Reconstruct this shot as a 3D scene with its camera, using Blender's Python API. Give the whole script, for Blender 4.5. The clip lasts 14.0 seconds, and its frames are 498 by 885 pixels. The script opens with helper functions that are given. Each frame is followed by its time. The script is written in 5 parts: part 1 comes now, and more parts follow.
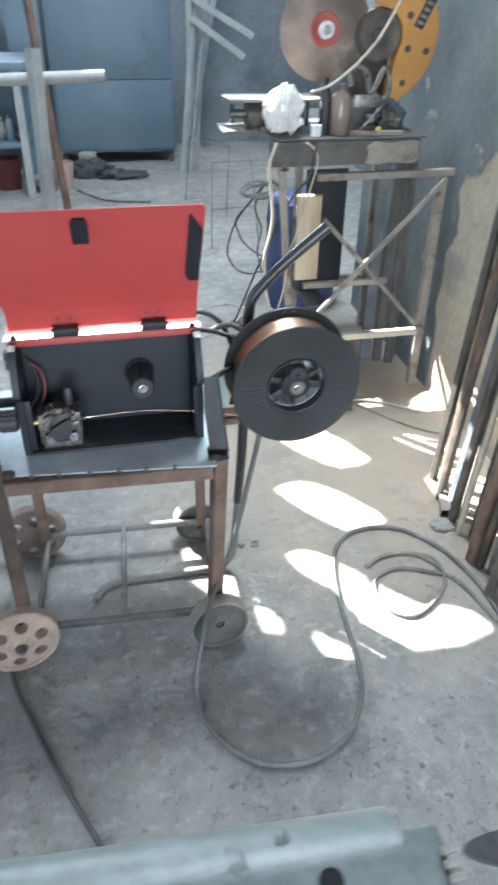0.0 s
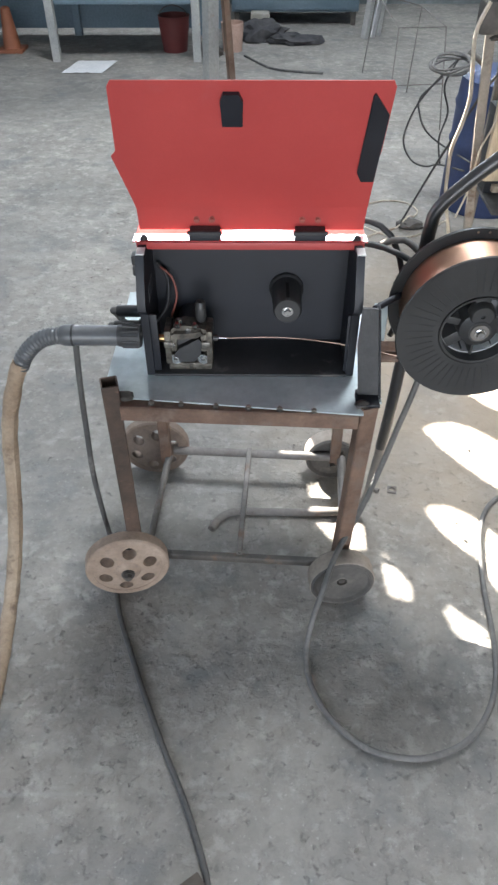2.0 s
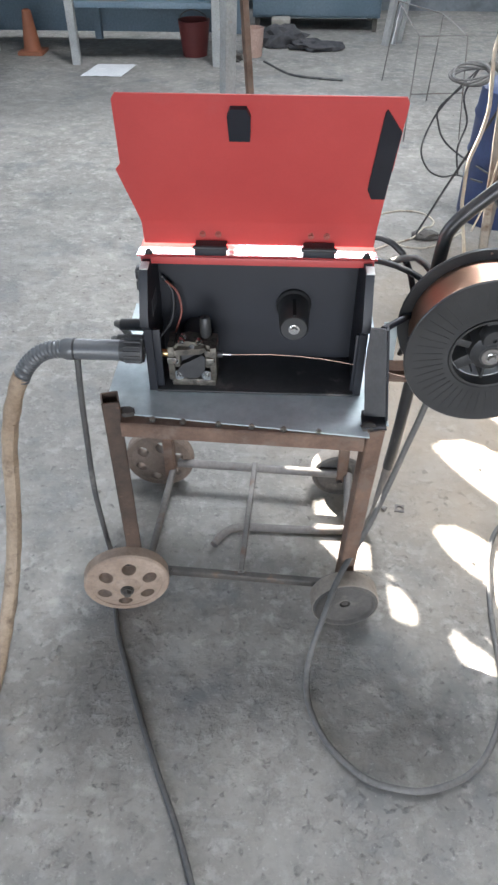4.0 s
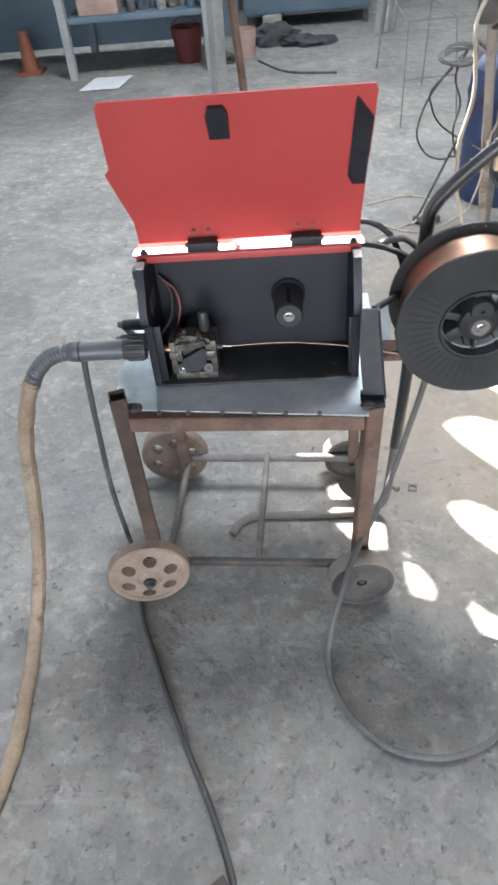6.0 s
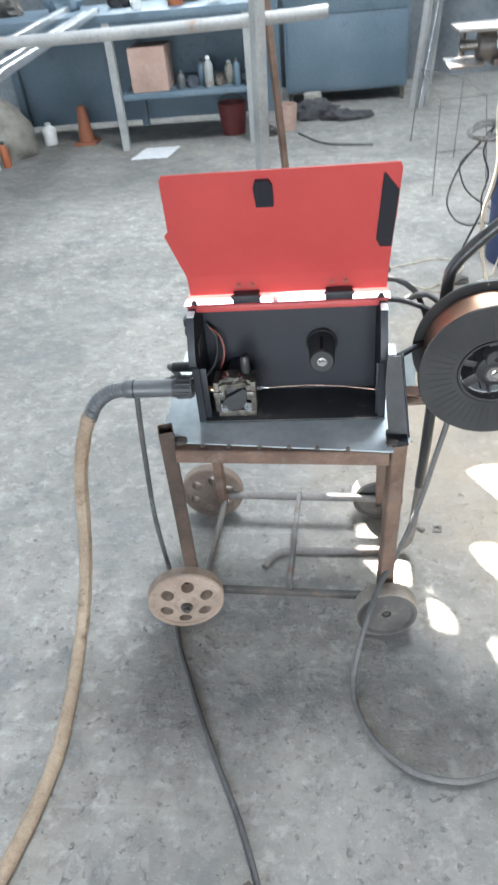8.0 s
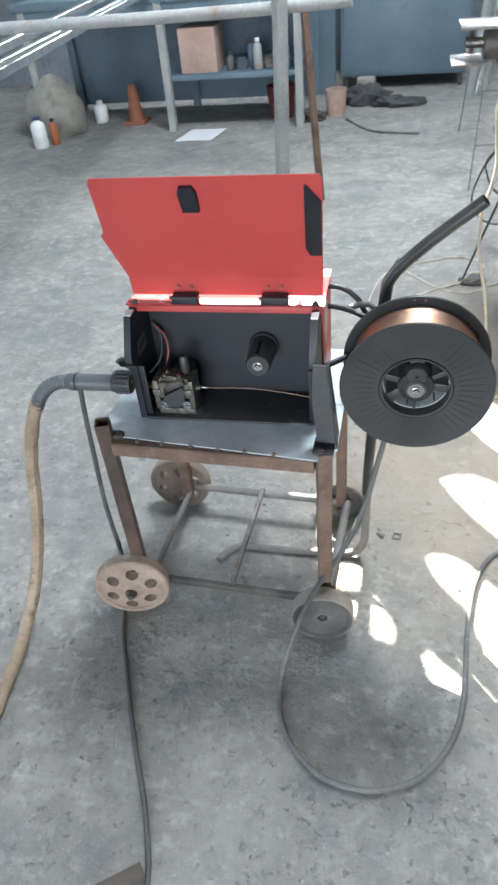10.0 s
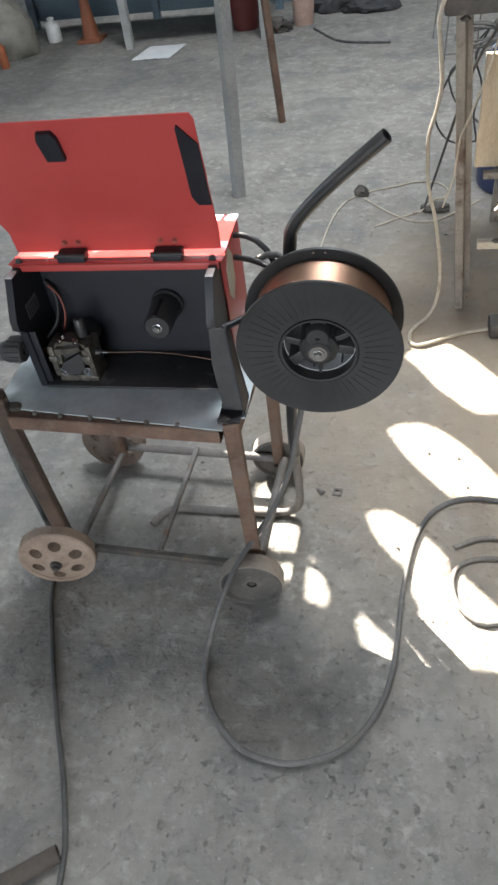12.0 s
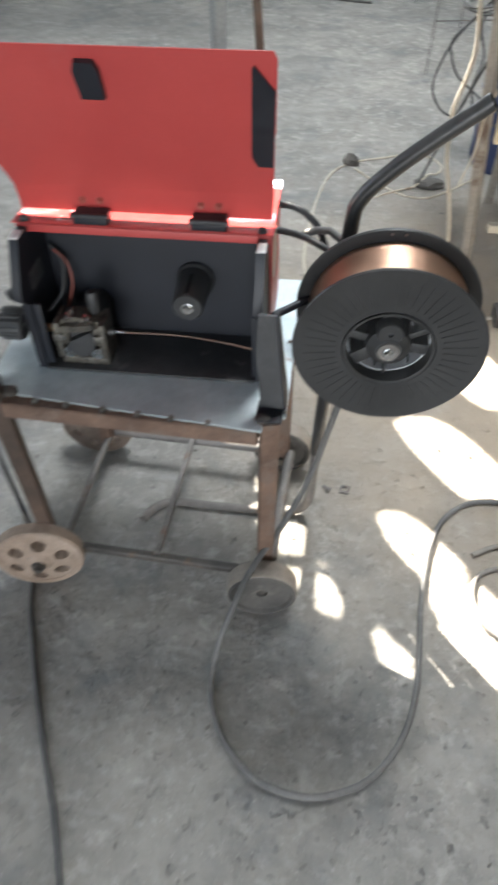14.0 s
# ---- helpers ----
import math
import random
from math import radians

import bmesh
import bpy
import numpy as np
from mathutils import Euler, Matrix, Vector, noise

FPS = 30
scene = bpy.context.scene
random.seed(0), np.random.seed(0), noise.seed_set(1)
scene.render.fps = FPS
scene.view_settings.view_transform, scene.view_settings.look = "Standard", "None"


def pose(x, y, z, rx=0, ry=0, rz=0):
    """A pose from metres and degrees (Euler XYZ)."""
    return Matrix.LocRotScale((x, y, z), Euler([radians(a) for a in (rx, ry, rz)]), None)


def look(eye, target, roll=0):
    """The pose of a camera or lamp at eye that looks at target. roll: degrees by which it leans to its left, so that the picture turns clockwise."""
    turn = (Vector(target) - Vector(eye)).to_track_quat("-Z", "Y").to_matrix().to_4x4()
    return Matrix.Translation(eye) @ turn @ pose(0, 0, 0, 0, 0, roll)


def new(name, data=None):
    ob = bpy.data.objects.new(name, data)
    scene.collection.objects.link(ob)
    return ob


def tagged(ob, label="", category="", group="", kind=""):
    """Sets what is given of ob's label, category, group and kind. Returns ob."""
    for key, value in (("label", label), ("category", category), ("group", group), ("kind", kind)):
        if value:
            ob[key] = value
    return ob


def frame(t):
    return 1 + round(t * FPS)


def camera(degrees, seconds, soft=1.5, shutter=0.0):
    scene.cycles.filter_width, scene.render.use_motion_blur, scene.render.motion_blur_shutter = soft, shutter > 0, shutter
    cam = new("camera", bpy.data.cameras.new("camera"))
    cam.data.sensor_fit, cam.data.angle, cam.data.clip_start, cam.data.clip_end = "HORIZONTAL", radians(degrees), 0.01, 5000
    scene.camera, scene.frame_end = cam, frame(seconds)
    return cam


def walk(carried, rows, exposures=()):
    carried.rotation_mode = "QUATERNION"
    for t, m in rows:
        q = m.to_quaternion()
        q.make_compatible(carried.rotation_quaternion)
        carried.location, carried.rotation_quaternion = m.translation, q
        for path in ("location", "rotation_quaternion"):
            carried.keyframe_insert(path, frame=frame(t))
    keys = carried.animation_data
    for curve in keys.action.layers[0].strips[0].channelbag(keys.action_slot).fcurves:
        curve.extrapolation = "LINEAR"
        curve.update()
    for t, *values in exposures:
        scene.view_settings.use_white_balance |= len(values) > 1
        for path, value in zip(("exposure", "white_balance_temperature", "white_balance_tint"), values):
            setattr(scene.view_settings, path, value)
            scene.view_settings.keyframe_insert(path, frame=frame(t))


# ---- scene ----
cam = camera(39.2, 14.0, 2.6, 0.5)
PATH = [
    (0, (-0.002, -1.203, 1.484), (0.369, 0.431, 0.392), 0.9),
    (0.5, (-0.068, -1.148, 1.469), (0.186, 0.445, 0.287), 2.9),
    (1, (-0.021, -1.009, 1.433), (-0.007, 0.508, 0.129), -0.5),
    (1.5, (0.001, -0.961, 1.425), (-0.022, 0.528, 0.09), -0.7),
    (2, (0.013, -0.944, 1.421), (-0.009, 0.542, 0.083), -0.2),
    (4.3, (0.031, -0.898, 1.425), (-0.035, 0.594, 0.094), 0.0),
    (4.5, (0.025, -0.9, 1.426), (-0.048, 0.593, 0.097), -0.5),
    (5, (0.033, -0.922, 1.428), (-0.055, 0.58, 0.11), -1.1),
    (5.5, (0.049, -0.941, 1.435), (-0.055, 0.563, 0.121), -2.2),
    (6, (0.073, -0.949, 1.432), (-0.06, 0.54, 0.104), -5.7),
    (6.5, (0.101, -0.944, 1.416), (-0.026, 0.49, 0.029), -9.8),
    (7, (0.079, -0.968, 1.433), (-0.128, 0.503, 0.094), -9.4),
    (7.5, (0.065, -0.997, 1.449), (-0.113, 0.5, 0.135), -7.6),
    (8, (0.075, -1.085, 1.483), (-0.144, 0.502, 0.286), -5.9),
    (8.5, (0.14, -1.202, 1.496), (0.037, 0.45, 0.375), 0.2),
    (8.7, (0.152, -1.212, 1.517), (0.054, 0.448, 0.406), 0.0),
    (10.8, (0.471, -0.938, 1.499), (-0.038, 0.498, 0.203), -9.1),
    (11, (0.489, -0.93, 1.496), (0.063, 0.514, 0.179), -7.7),
    (11.5, (0.519, -0.905, 1.494), (0.079, 0.493, 0.133), -11.5),
    (12, (0.512, -0.881, 1.486), (0.139, 0.518, 0.106), -8.5),
    (12.5, (0.467, -0.868, 1.478), (0.091, 0.495, 0.063), -5.0),
    (13, (0.415, -0.866, 1.464), (0.003, 0.458, 0.023), -2.1),
    (13.5, (0.338, -0.873, 1.442), (-0.063, 0.468, 0.013), -4.4),
    (14, (0.291, -0.74, 1.423), (0.122, 0.615, -0.039), -0.7),
]
walk(cam, [(t, look(eye, target, roll)) for t, eye, target, roll in PATH],
     [(0, 3.46, 5750, 4), (0.5, 3.03, 6000, 6), (1, 2.97, 6200, 9), (1.5, 3.17, 6300, 10), (5, 3.47, 6250, 12), (6.5, 3.47, 6250, 12), (7.5, 3.72, 6200, 8), (8, 3.82, 6150, 8), (8.5, 3.65, 5950, 6), (8.7, 3.65, 5950, 6), (11, 3.47, 6300, 9), (12, 2.92, 6450, 10), (12.5, 2.77, 6450, 10), (13, 2.77, 6450, 10), (13.5, 3.17, 6400, 9), (14, 3.22, 6450, 9)])

# ---- world, sun, large lights ----
SUN_AZ, SUN_EL = math.atan2(0.76, -0.65), radians(37.15)
SUN_WAY = Vector((0.65 * math.cos(SUN_EL), -0.76 * math.cos(SUN_EL), -math.sin(SUN_EL))).normalized()
world = bpy.data.worlds.new("sky")
scene.world = world
world.use_nodes = True
wn = world.node_tree.nodes
sky = wn.new("ShaderNodeTexSky")
sky.sky_type = "NISHITA"
sky.sun_disc = False
sky.sun_elevation = SUN_EL
sky.sun_rotation = radians(90) - SUN_AZ
world.node_tree.links.new(sky.outputs[0], wn["Background"].inputs[0])
wn["Background"].inputs[1].default_value = 0.05


def lamp(name, kind, m, energy, color, size=1.0, size_y=None):
    data = bpy.data.lights.new(name, kind)
    data.energy, data.color = energy, color
    if kind == "AREA":
        data.shape, data.size, data.size_y = "RECTANGLE", size, size_y or size
    ob = new(name, data)
    ob.matrix_world = m
    return ob


sun = lamp("sun", "SUN", look(-SUN_WAY * 20, (0, 0, 0)), 5.0, (1.0, 0.93, 0.82))
sun.data.angle = radians(0.12)
lamp("skylight_lamp", "AREA", look((0.75, 2.1, 5.05), (0.75, 2.1, 0)), 29, (0.93, 0.97, 1.0), 1.2, 1.25)
# window out of view, placed so the cover strip mirrors it white
lamp("unseen_window_lamp", "AREA", look((-0.25, 7.26, 2.68), (-0.25, 0.3, 0.6)), 21, (0.92, 0.97, 1.0), 3.7, 0.85)
# bluish fill added to lift the far end, no known skylight there
lamp("rear_fill_lamp", "AREA", look((0.15, 5.5, 5.05), (-0.5, 5.0, 0)), 3, (0.78, 0.88, 1.0), 1.4, 1.1)
lamp("doorway_lamp", "AREA", look((0.0, -4.4, 1.0), (0.1, 0, 0.95)), 16, (0.97, 0.98, 1.0), 2.3, 1.8)

# fill from the left, set in an opening added to the unseen wall
lamp("side_fill_lamp", "AREA", look((-4.74, 0.7, 1.7), (0, 0.4, 0.3)), 2.2, (0.95, 0.98, 1.0), 2.8, 2.4)

# ---- materials ----


def surface(name, a, b, spot=None, scale=6.0, fine=60.0, rough=(0.5, 0.8), metal=0.0, bump=0.25, spots=(0.62, 0.72), spot_scale=3.0, stretch=(1, 1, 1), spot_rough=0.85, coat=0.0, speckle=0.45):
    """Two tones mixed by coarse noise, fine grain, optional stains, bump."""
    m = bpy.data.materials.new(name)
    m.use_nodes = True
    nt = m.node_tree
    n, link = nt.nodes, nt.links.new
    bsdf = n["Principled BSDF"]
    co = n.new("ShaderNodeTexCoord")
    mp = n.new("ShaderNodeMapping")
    mp.inputs["Scale"].default_value = stretch
    link(co.outputs["Object"], mp.inputs["Vector"])

    def noise_at(s, detail=6.0, r=0.6):
        t = n.new("ShaderNodeTexNoise")
        t.inputs["Scale"].default_value, t.inputs["Detail"].default_value, t.inputs["Roughness"].default_value = s, detail, r
        link(mp.outputs[0], t.inputs["Vector"])
        return t.outputs["Fac"]

    def ramp(fac, p0, c0, p1, c1):
        r = n.new("ShaderNodeValToRGB")
        e = r.color_ramp.elements
        e[0].position, e[1].position = p0, p1
        e[0].color, e[1].color = (*c0, 1), (*c1, 1)
        link(fac, r.inputs[0])
        return r.outputs[0]

    def mix(fac, x, y, mode="MIX"):
        k = n.new("ShaderNodeMix")
        k.data_type, k.blend_type = "RGBA", mode
        if isinstance(fac, float):
            k.inputs[0].default_value = fac
        else:
            link(fac, k.inputs[0])
        link(x, k.inputs[6])
        link(y, k.inputs[7])
        return k.outputs[2]

    coarse, grain = noise_at(scale), noise_at(fine, 4.0, 0.7)
    col = ramp(coarse, 0.35, a, 0.65, b)
    col = mix(speckle, col, ramp(grain, 0.3, (0.55, 0.55, 0.55), 0.7, (1.25, 1.25, 1.25)), "MULTIPLY")
    rg = n.new("ShaderNodeMapRange")
    rg.inputs[3].default_value, rg.inputs[4].default_value = rough
    link(grain, rg.inputs[0])
    rough_out = rg.outputs[0]
    if spot:
        mask = ramp(noise_at(spot_scale, 8.0, 0.65), spots[0], (0, 0, 0), spots[1], (1, 1, 1))
        k = n.new("ShaderNodeRGB")
        k.outputs[0].default_value = (*spot, 1)
        col = mix(mask, col, k.outputs[0])
        inv = n.new("ShaderNodeMix")
        link(mask, inv.inputs[0])
        link(rough_out, inv.inputs[2])
        inv.inputs[3].default_value = spot_rough
        rough_out = inv.outputs[0]
        if metal:
            mm = n.new("ShaderNodeMapRange")
            mm.inputs[3].default_value, mm.inputs[4].default_value = metal, 0.0
            link(mask, mm.inputs[0])
            link(mm.outputs[0], bsdf.inputs["Metallic"])
    link(col, bsdf.inputs["Base Color"])
    link(rough_out, bsdf.inputs["Roughness"])
    if metal and not spot:
        bsdf.inputs["Metallic"].default_value = metal
    bsdf.inputs["Coat Weight"].default_value = coat
    bp = n.new("ShaderNodeBump")
    bp.inputs["Strength"].default_value, bp.inputs["Distance"].default_value = bump, 0.004
    link(grain, bp.inputs["Height"])
    link(bp.outputs[0], bsdf.inputs["Normal"])
    return m


def plain(name, color, rough=0.5, metal=0.0):
    return surface(name, tuple(c * 0.9 for c in color), tuple(min(1, c * 1.08) for c in color), None, 9, 140, (rough * 0.85, min(1, rough * 1.15)), metal, 0.03, speckle=0.2)


def concrete():
    """Worn dusty slab: broad tone, blue-grey stains, pale flakes and scuffs, dark pits."""
    m = surface("worn_concrete", (0.228, 0.213, 0.194), (0.308, 0.288, 0.262), (0.176, 0.174, 0.166), 1.7, 34, (0.75, 0.97), 0, 0.4, (0.50, 0.68), 3.0, spot_rough=0.9, speckle=0.35)
    nt = m.node_tree
    n, link = nt.nodes, nt.links.new
    bsdf = n["Principled BSDF"]
    col = bsdf.inputs["Base Color"].links[0].from_socket
    co = n["Texture Coordinate"].outputs["Object"]
    heights = []
    # scale, stretch, detail, low, high, amount, colour
    for s, stretch, d, lo, hi, amount, c in (
        (9, (1, 1, 1), 12, 0.45, 0.64, 0.66, (0.352, 0.330, 0.296)),
        (26, (1, 1, 1), 12, 0.52, 0.64, 0.68, (0.425, 0.402, 0.365)),
        (21, (1.4, 1, 1), 12, 0.56, 0.72, 0.45, (0.155, 0.147, 0.132)),
        (48, (1, 1, 1), 8, 0.60, 0.70, 0.62, (0.12, 0.116, 0.106)),
        (1.25, (1, 1.2, 1), 9, 0.47, 0.62, 0.45, (0.165, 0.163, 0.156)),
        (5.0, (1, 1, 1), 8, 0.53, 0.66, 0.62, (0.155, 0.163, 0.166)),
        (13, (1, 1.3, 1), 14, 0.49, 0.66, 0.45, (0.190, 0.180, 0.162)),
        (2.2, (1, 7, 1), 7, 0.62, 0.74, 0.30, (0.46, 0.455, 0.44)),
        (95, (1, 1, 1), 6, 0.60, 0.72, 0.5, (0.47, 0.45, 0.415)),
    ):
        mp, t, r, k = n.new("ShaderNodeMapping"), n.new("ShaderNodeTexNoise"), n.new("ShaderNodeMapRange"), n.new("ShaderNodeMix")
        mp.inputs["Scale"].default_value = stretch
        mp.inputs["Location"].default_value = (s * 0.37, s * 0.11, 0.4)
        link(co, mp.inputs["Vector"])
        link(mp.outputs[0], t.inputs["Vector"])
        t.inputs["Scale"].default_value, t.inputs["Detail"].default_value, t.inputs["Roughness"].default_value = s, d, 0.62
        r.inputs[1].default_value, r.inputs[2].default_value, r.inputs[4].default_value = lo, hi, amount
        link(t.outputs["Fac"], r.inputs[0])
        k.data_type = "RGBA"
        link(r.outputs[0], k.inputs[0])
        link(col, k.inputs[6])
        k.inputs[7].default_value = (*c, 1)
        col = k.outputs[2]
        heights.append((r.outputs[0], -1.0 if c[0] < 0.2 else 0.6))
    # tan saw dust and rust under the saw, plus warm sun bounce painted into the colour
    place, ball, drift, fade, dust_glow = (n.new("ShaderNode" + k) for k in ("Mapping", "TexGradient", "TexNoise", "MapRange", "Mix"))
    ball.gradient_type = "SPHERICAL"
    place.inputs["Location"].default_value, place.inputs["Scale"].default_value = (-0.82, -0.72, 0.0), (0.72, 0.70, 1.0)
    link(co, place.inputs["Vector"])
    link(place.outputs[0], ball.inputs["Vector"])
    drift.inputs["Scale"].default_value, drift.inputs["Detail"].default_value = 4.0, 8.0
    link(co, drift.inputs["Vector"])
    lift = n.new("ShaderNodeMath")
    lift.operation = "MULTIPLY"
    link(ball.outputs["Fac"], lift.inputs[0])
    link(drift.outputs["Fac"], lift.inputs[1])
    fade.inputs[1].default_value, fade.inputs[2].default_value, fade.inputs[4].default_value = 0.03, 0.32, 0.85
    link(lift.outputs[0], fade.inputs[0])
    dust_glow.data_type = "RGBA"
    link(fade.outputs[0], dust_glow.inputs[0])
    link(col, dust_glow.inputs[6])
    dust_glow.inputs[7].default_value = (0.40, 0.325, 0.245, 1)
    col = dust_glow.outputs[2]
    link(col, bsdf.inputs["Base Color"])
    last = n["Bump"].outputs[0]
    for h, k in heights[:4] + heights[6:7]:
        b = n.new("ShaderNodeBump")
        b.invert = k < 0
        b.inputs["Strength"].default_value, b.inputs["Distance"].default_value = (0.5 if k > 0 else 0.9), 0.006
        link(h, b.inputs["Height"])
        link(last, b.inputs["Normal"])
        last = b.outputs[0]
    link(last, bsdf.inputs["Normal"])
    return m


def ridged(name, color, axis, pitch, rough, metal=1.0, bump=0.6):
    """Metal wound or brushed in fine rings along one axis."""
    m = surface(name, tuple(c * 0.85 for c in color), color, None, 14, 90, (rough * 0.8, rough * 1.3), metal, 0.0, speckle=0.1)
    n, link = m.node_tree.nodes, m.node_tree.links.new
    w = n.new("ShaderNodeTexWave")
    w.bands_direction = axis
    w.inputs["Scale"].default_value = 0.314 / pitch
    link(n["Texture Coordinate"].outputs["Object"], w.inputs["Vector"])
    b = n.new("ShaderNodeBump")
    b.inputs["Strength"].default_value, b.inputs["Distance"].default_value = bump, 0.0006
    link(w.outputs["Fac"], b.inputs["Height"])
    link(n["Bump"].outputs[0], b.inputs["Normal"])
    link(b.outputs[0], n["Principled BSDF"].inputs["Normal"])
    return m


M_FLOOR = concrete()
M_RUST = surface("rusty_steel", (0.115, 0.070, 0.050), (0.215, 0.135, 0.096), (0.165, 0.118, 0.092), 9, 120, (0.55, 0.85), 0.15, 0.35, (0.52, 0.62), 14)
M_DARKRUST = surface("dark_rusty_steel", (0.055, 0.04, 0.032), (0.13, 0.085, 0.062), (0.24, 0.14, 0.095), 8, 120, (0.5, 0.8), 0.15, 0.35, (0.58, 0.70), 10)
M_MILL = surface("mill_scale_steel", (0.07, 0.065, 0.06), (0.14, 0.125, 0.11), (0.20, 0.12, 0.075), 12, 120, (0.4, 0.7), 0.5, 0.2, (0.58, 0.7), 12)
M_BLACKTUBE = surface("black_gloss_tube", (0.02, 0.02, 0.021), (0.045, 0.044, 0.042), (0.16, 0.14, 0.12), 10, 150, (0.25, 0.45), 0.0, 0.12, (0.66, 0.76), 16, coat=0.2)
M_GALV = surface("galvanised_sheet", (0.47, 0.545, 0.56), (0.60, 0.665, 0.675), (0.38, 0.45, 0.465), 18, 60, (0.34, 0.5), 0.3, 0.05, (0.55, 0.7), 9, spot_rough=0.55, speckle=0.2)
M_DULL = surface("dull_brown_grey_steel", (0.13, 0.12, 0.11), (0.22, 0.20, 0.185), (0.17, 0.11, 0.08), 10, 110, (0.5, 0.75), 0.2, 0.2, (0.58, 0.7), 9)
M_BROWNTUBE = surface("dark_brown_tube", (0.05, 0.04, 0.032), (0.09, 0.074, 0.058), (0.14, 0.12, 0.10), 9, 110, (0.6, 0.85), 0, 0.3, (0.58, 0.7), 12)
M_RED = surface("red_painted_sheet", (0.395, 0.048, 0.045), (0.455, 0.062, 0.056), (0.42, 0.10, 0.092), 4, 220, (0.40, 0.50), 0, 0.02, (0.60, 0.85), 3, spot_rough=0.55, speckle=0.08)
M_BLACK = surface("black_powder_coat", (0.006, 0.0075, 0.012), (0.011, 0.0128, 0.019), (0.022, 0.023, 0.027), 6, 260, (0.42, 0.58), 0, 0.10, (0.62, 0.8), 7, speckle=0.3)
M_DARKGREY = surface("dusty_dark_plate", (0.030, 0.031, 0.033), (0.060, 0.060, 0.061), (0.16, 0.15, 0.14), 9, 120, (0.45, 0.65), 0.2, 0.15, (0.6, 0.74), 11)
M_PLASTIC = surface("black_spool_plastic", (0.024, 0.024, 0.024), (0.040, 0.040, 0.040), (0.06, 0.058, 0.055), 7, 160, (0.33, 0.5), 0, 0.03, (0.62, 0.82), 6, spot_rough=0.6, speckle=0.25)
M_GREYPLASTIC = plain("grey_plastic", (0.095, 0.099, 0.104), 0.38)
M_COPPER = ridged("copper_wire", (0.56, 0.35, 0.245), "Y", 0.0016, 0.34, 1.0, 0.35)
M_WHEEL = surface("dusty_tan_wheel", (0.27, 0.195, 0.145), (0.40, 0.305, 0.238), (0.16, 0.12, 0.09), 9, 90, (0.7, 0.9), 0, 0.3, (0.6, 0.75), 12)
# darker copy of the tan wheel, shade put into its colour
M_SHADEDWHEEL = surface("shaded_brown_wheel", (0.135, 0.10, 0.078), (0.23, 0.175, 0.138), (0.09, 0.07, 0.055), 9, 90, (0.7, 0.9), 0, 0.3, (0.58, 0.72), 12)
M_TYRE = surface("dusty_tan_tyre", (0.25, 0.215, 0.18), (0.36, 0.31, 0.265), (0.18, 0.16, 0.14), 8, 90, (0.75, 0.95), 0, 0.3, (0.56, 0.7), 10)
M_RUBBER = surface("dusty_grey_rubber", (0.13, 0.12, 0.11), (0.27, 0.245, 0.215), (0.40, 0.36, 0.31), 8, 90, (0.75, 0.95), 0, 0.3, (0.56, 0.7), 10)
M_CABLE = surface("dusty_black_cable", (0.05, 0.05, 0.05), (0.10, 0.098, 0.093), (0.22, 0.21, 0.195), 7, 120, (0.5, 0.75), 0, 0.15, (0.56, 0.72), 9)
M_GREYCABLE = surface("grey_cable", (0.10, 0.098, 0.094), (0.165, 0.158, 0.148), (0.27, 0.255, 0.235), 7, 120, (0.5, 0.75), 0, 0.15, (0.58, 0.72), 9)
# dirty rubber tone, darkened further for the shaded side of the caster faces
M_CASTER = surface("dirty_shade_dark_caster", (0.062, 0.058, 0.053), (0.115, 0.105, 0.095), (0.20, 0.18, 0.155), 8, 90, (0.7, 0.9), 0, 0.3, (0.60, 0.72), 10)
M_BLACKCABLE = plain("black_cable", (0.022, 0.022, 0.023), 0.45)
M_HOSE = surface("brown_leather_sheath", (0.26, 0.185, 0.125), (0.41, 0.315, 0.225), (0.15, 0.105, 0.075), 10, 110, (0.65, 0.9), 0, 0.5, (0.56, 0.7), 14)
M_GREASY = surface("greasy_cast_aluminium", (0.105, 0.095, 0.08), (0.21, 0.195, 0.165), (0.035, 0.03, 0.025), 30, 160, (0.3, 0.5), 0.8, 0.35, (0.50, 0.62), 55, spot_rough=0.6)
M_ALU = surface("cast_aluminium", (0.20, 0.19, 0.17), (0.33, 0.315, 0.285), (0.055, 0.05, 0.045), 26, 160, (0.3, 0.5), 0.9, 0.3, (0.54, 0.64), 40, spot_rough=0.6)
M_STEEL = plain("bright_steel", (0.62, 0.62, 0.61), 0.25, 1.0)
M_BRASS = plain("brass", (0.72, 0.50, 0.24), 0.3, 1.0)
M_WIRE = plain("copper_welding_wire", (0.36, 0.26, 0.21), 0.4, 1.0)
M_COVER = surface("glossy_red_cover", (0.48, 0.060, 0.054), (0.55, 0.085, 0.078), (0.50, 0.16, 0.15), 9, 120, (0.03, 0.08), 0, 0.01, (0.6, 0.72), 12, speckle=0.15)
M_COVER.node_tree.nodes["Principled BSDF"].inputs["Specular IOR Level"].default_value = 1.0
M_COVER.node_tree.nodes["Principled BSDF"].inputs["Coat Weight"].default_value = 1.0
M_LINER = plain("pale_grey_spool_core", (0.42, 0.425, 0.43), 0.3)
M_RAIL = surface("dusty_grey_brown_rail", (0.20, 0.175, 0.15), (0.32, 0.285, 0.24), (0.13, 0.085, 0.06), 7, 90, (0.55, 0.8), 0, 0.3, (0.55, 0.66), 10)
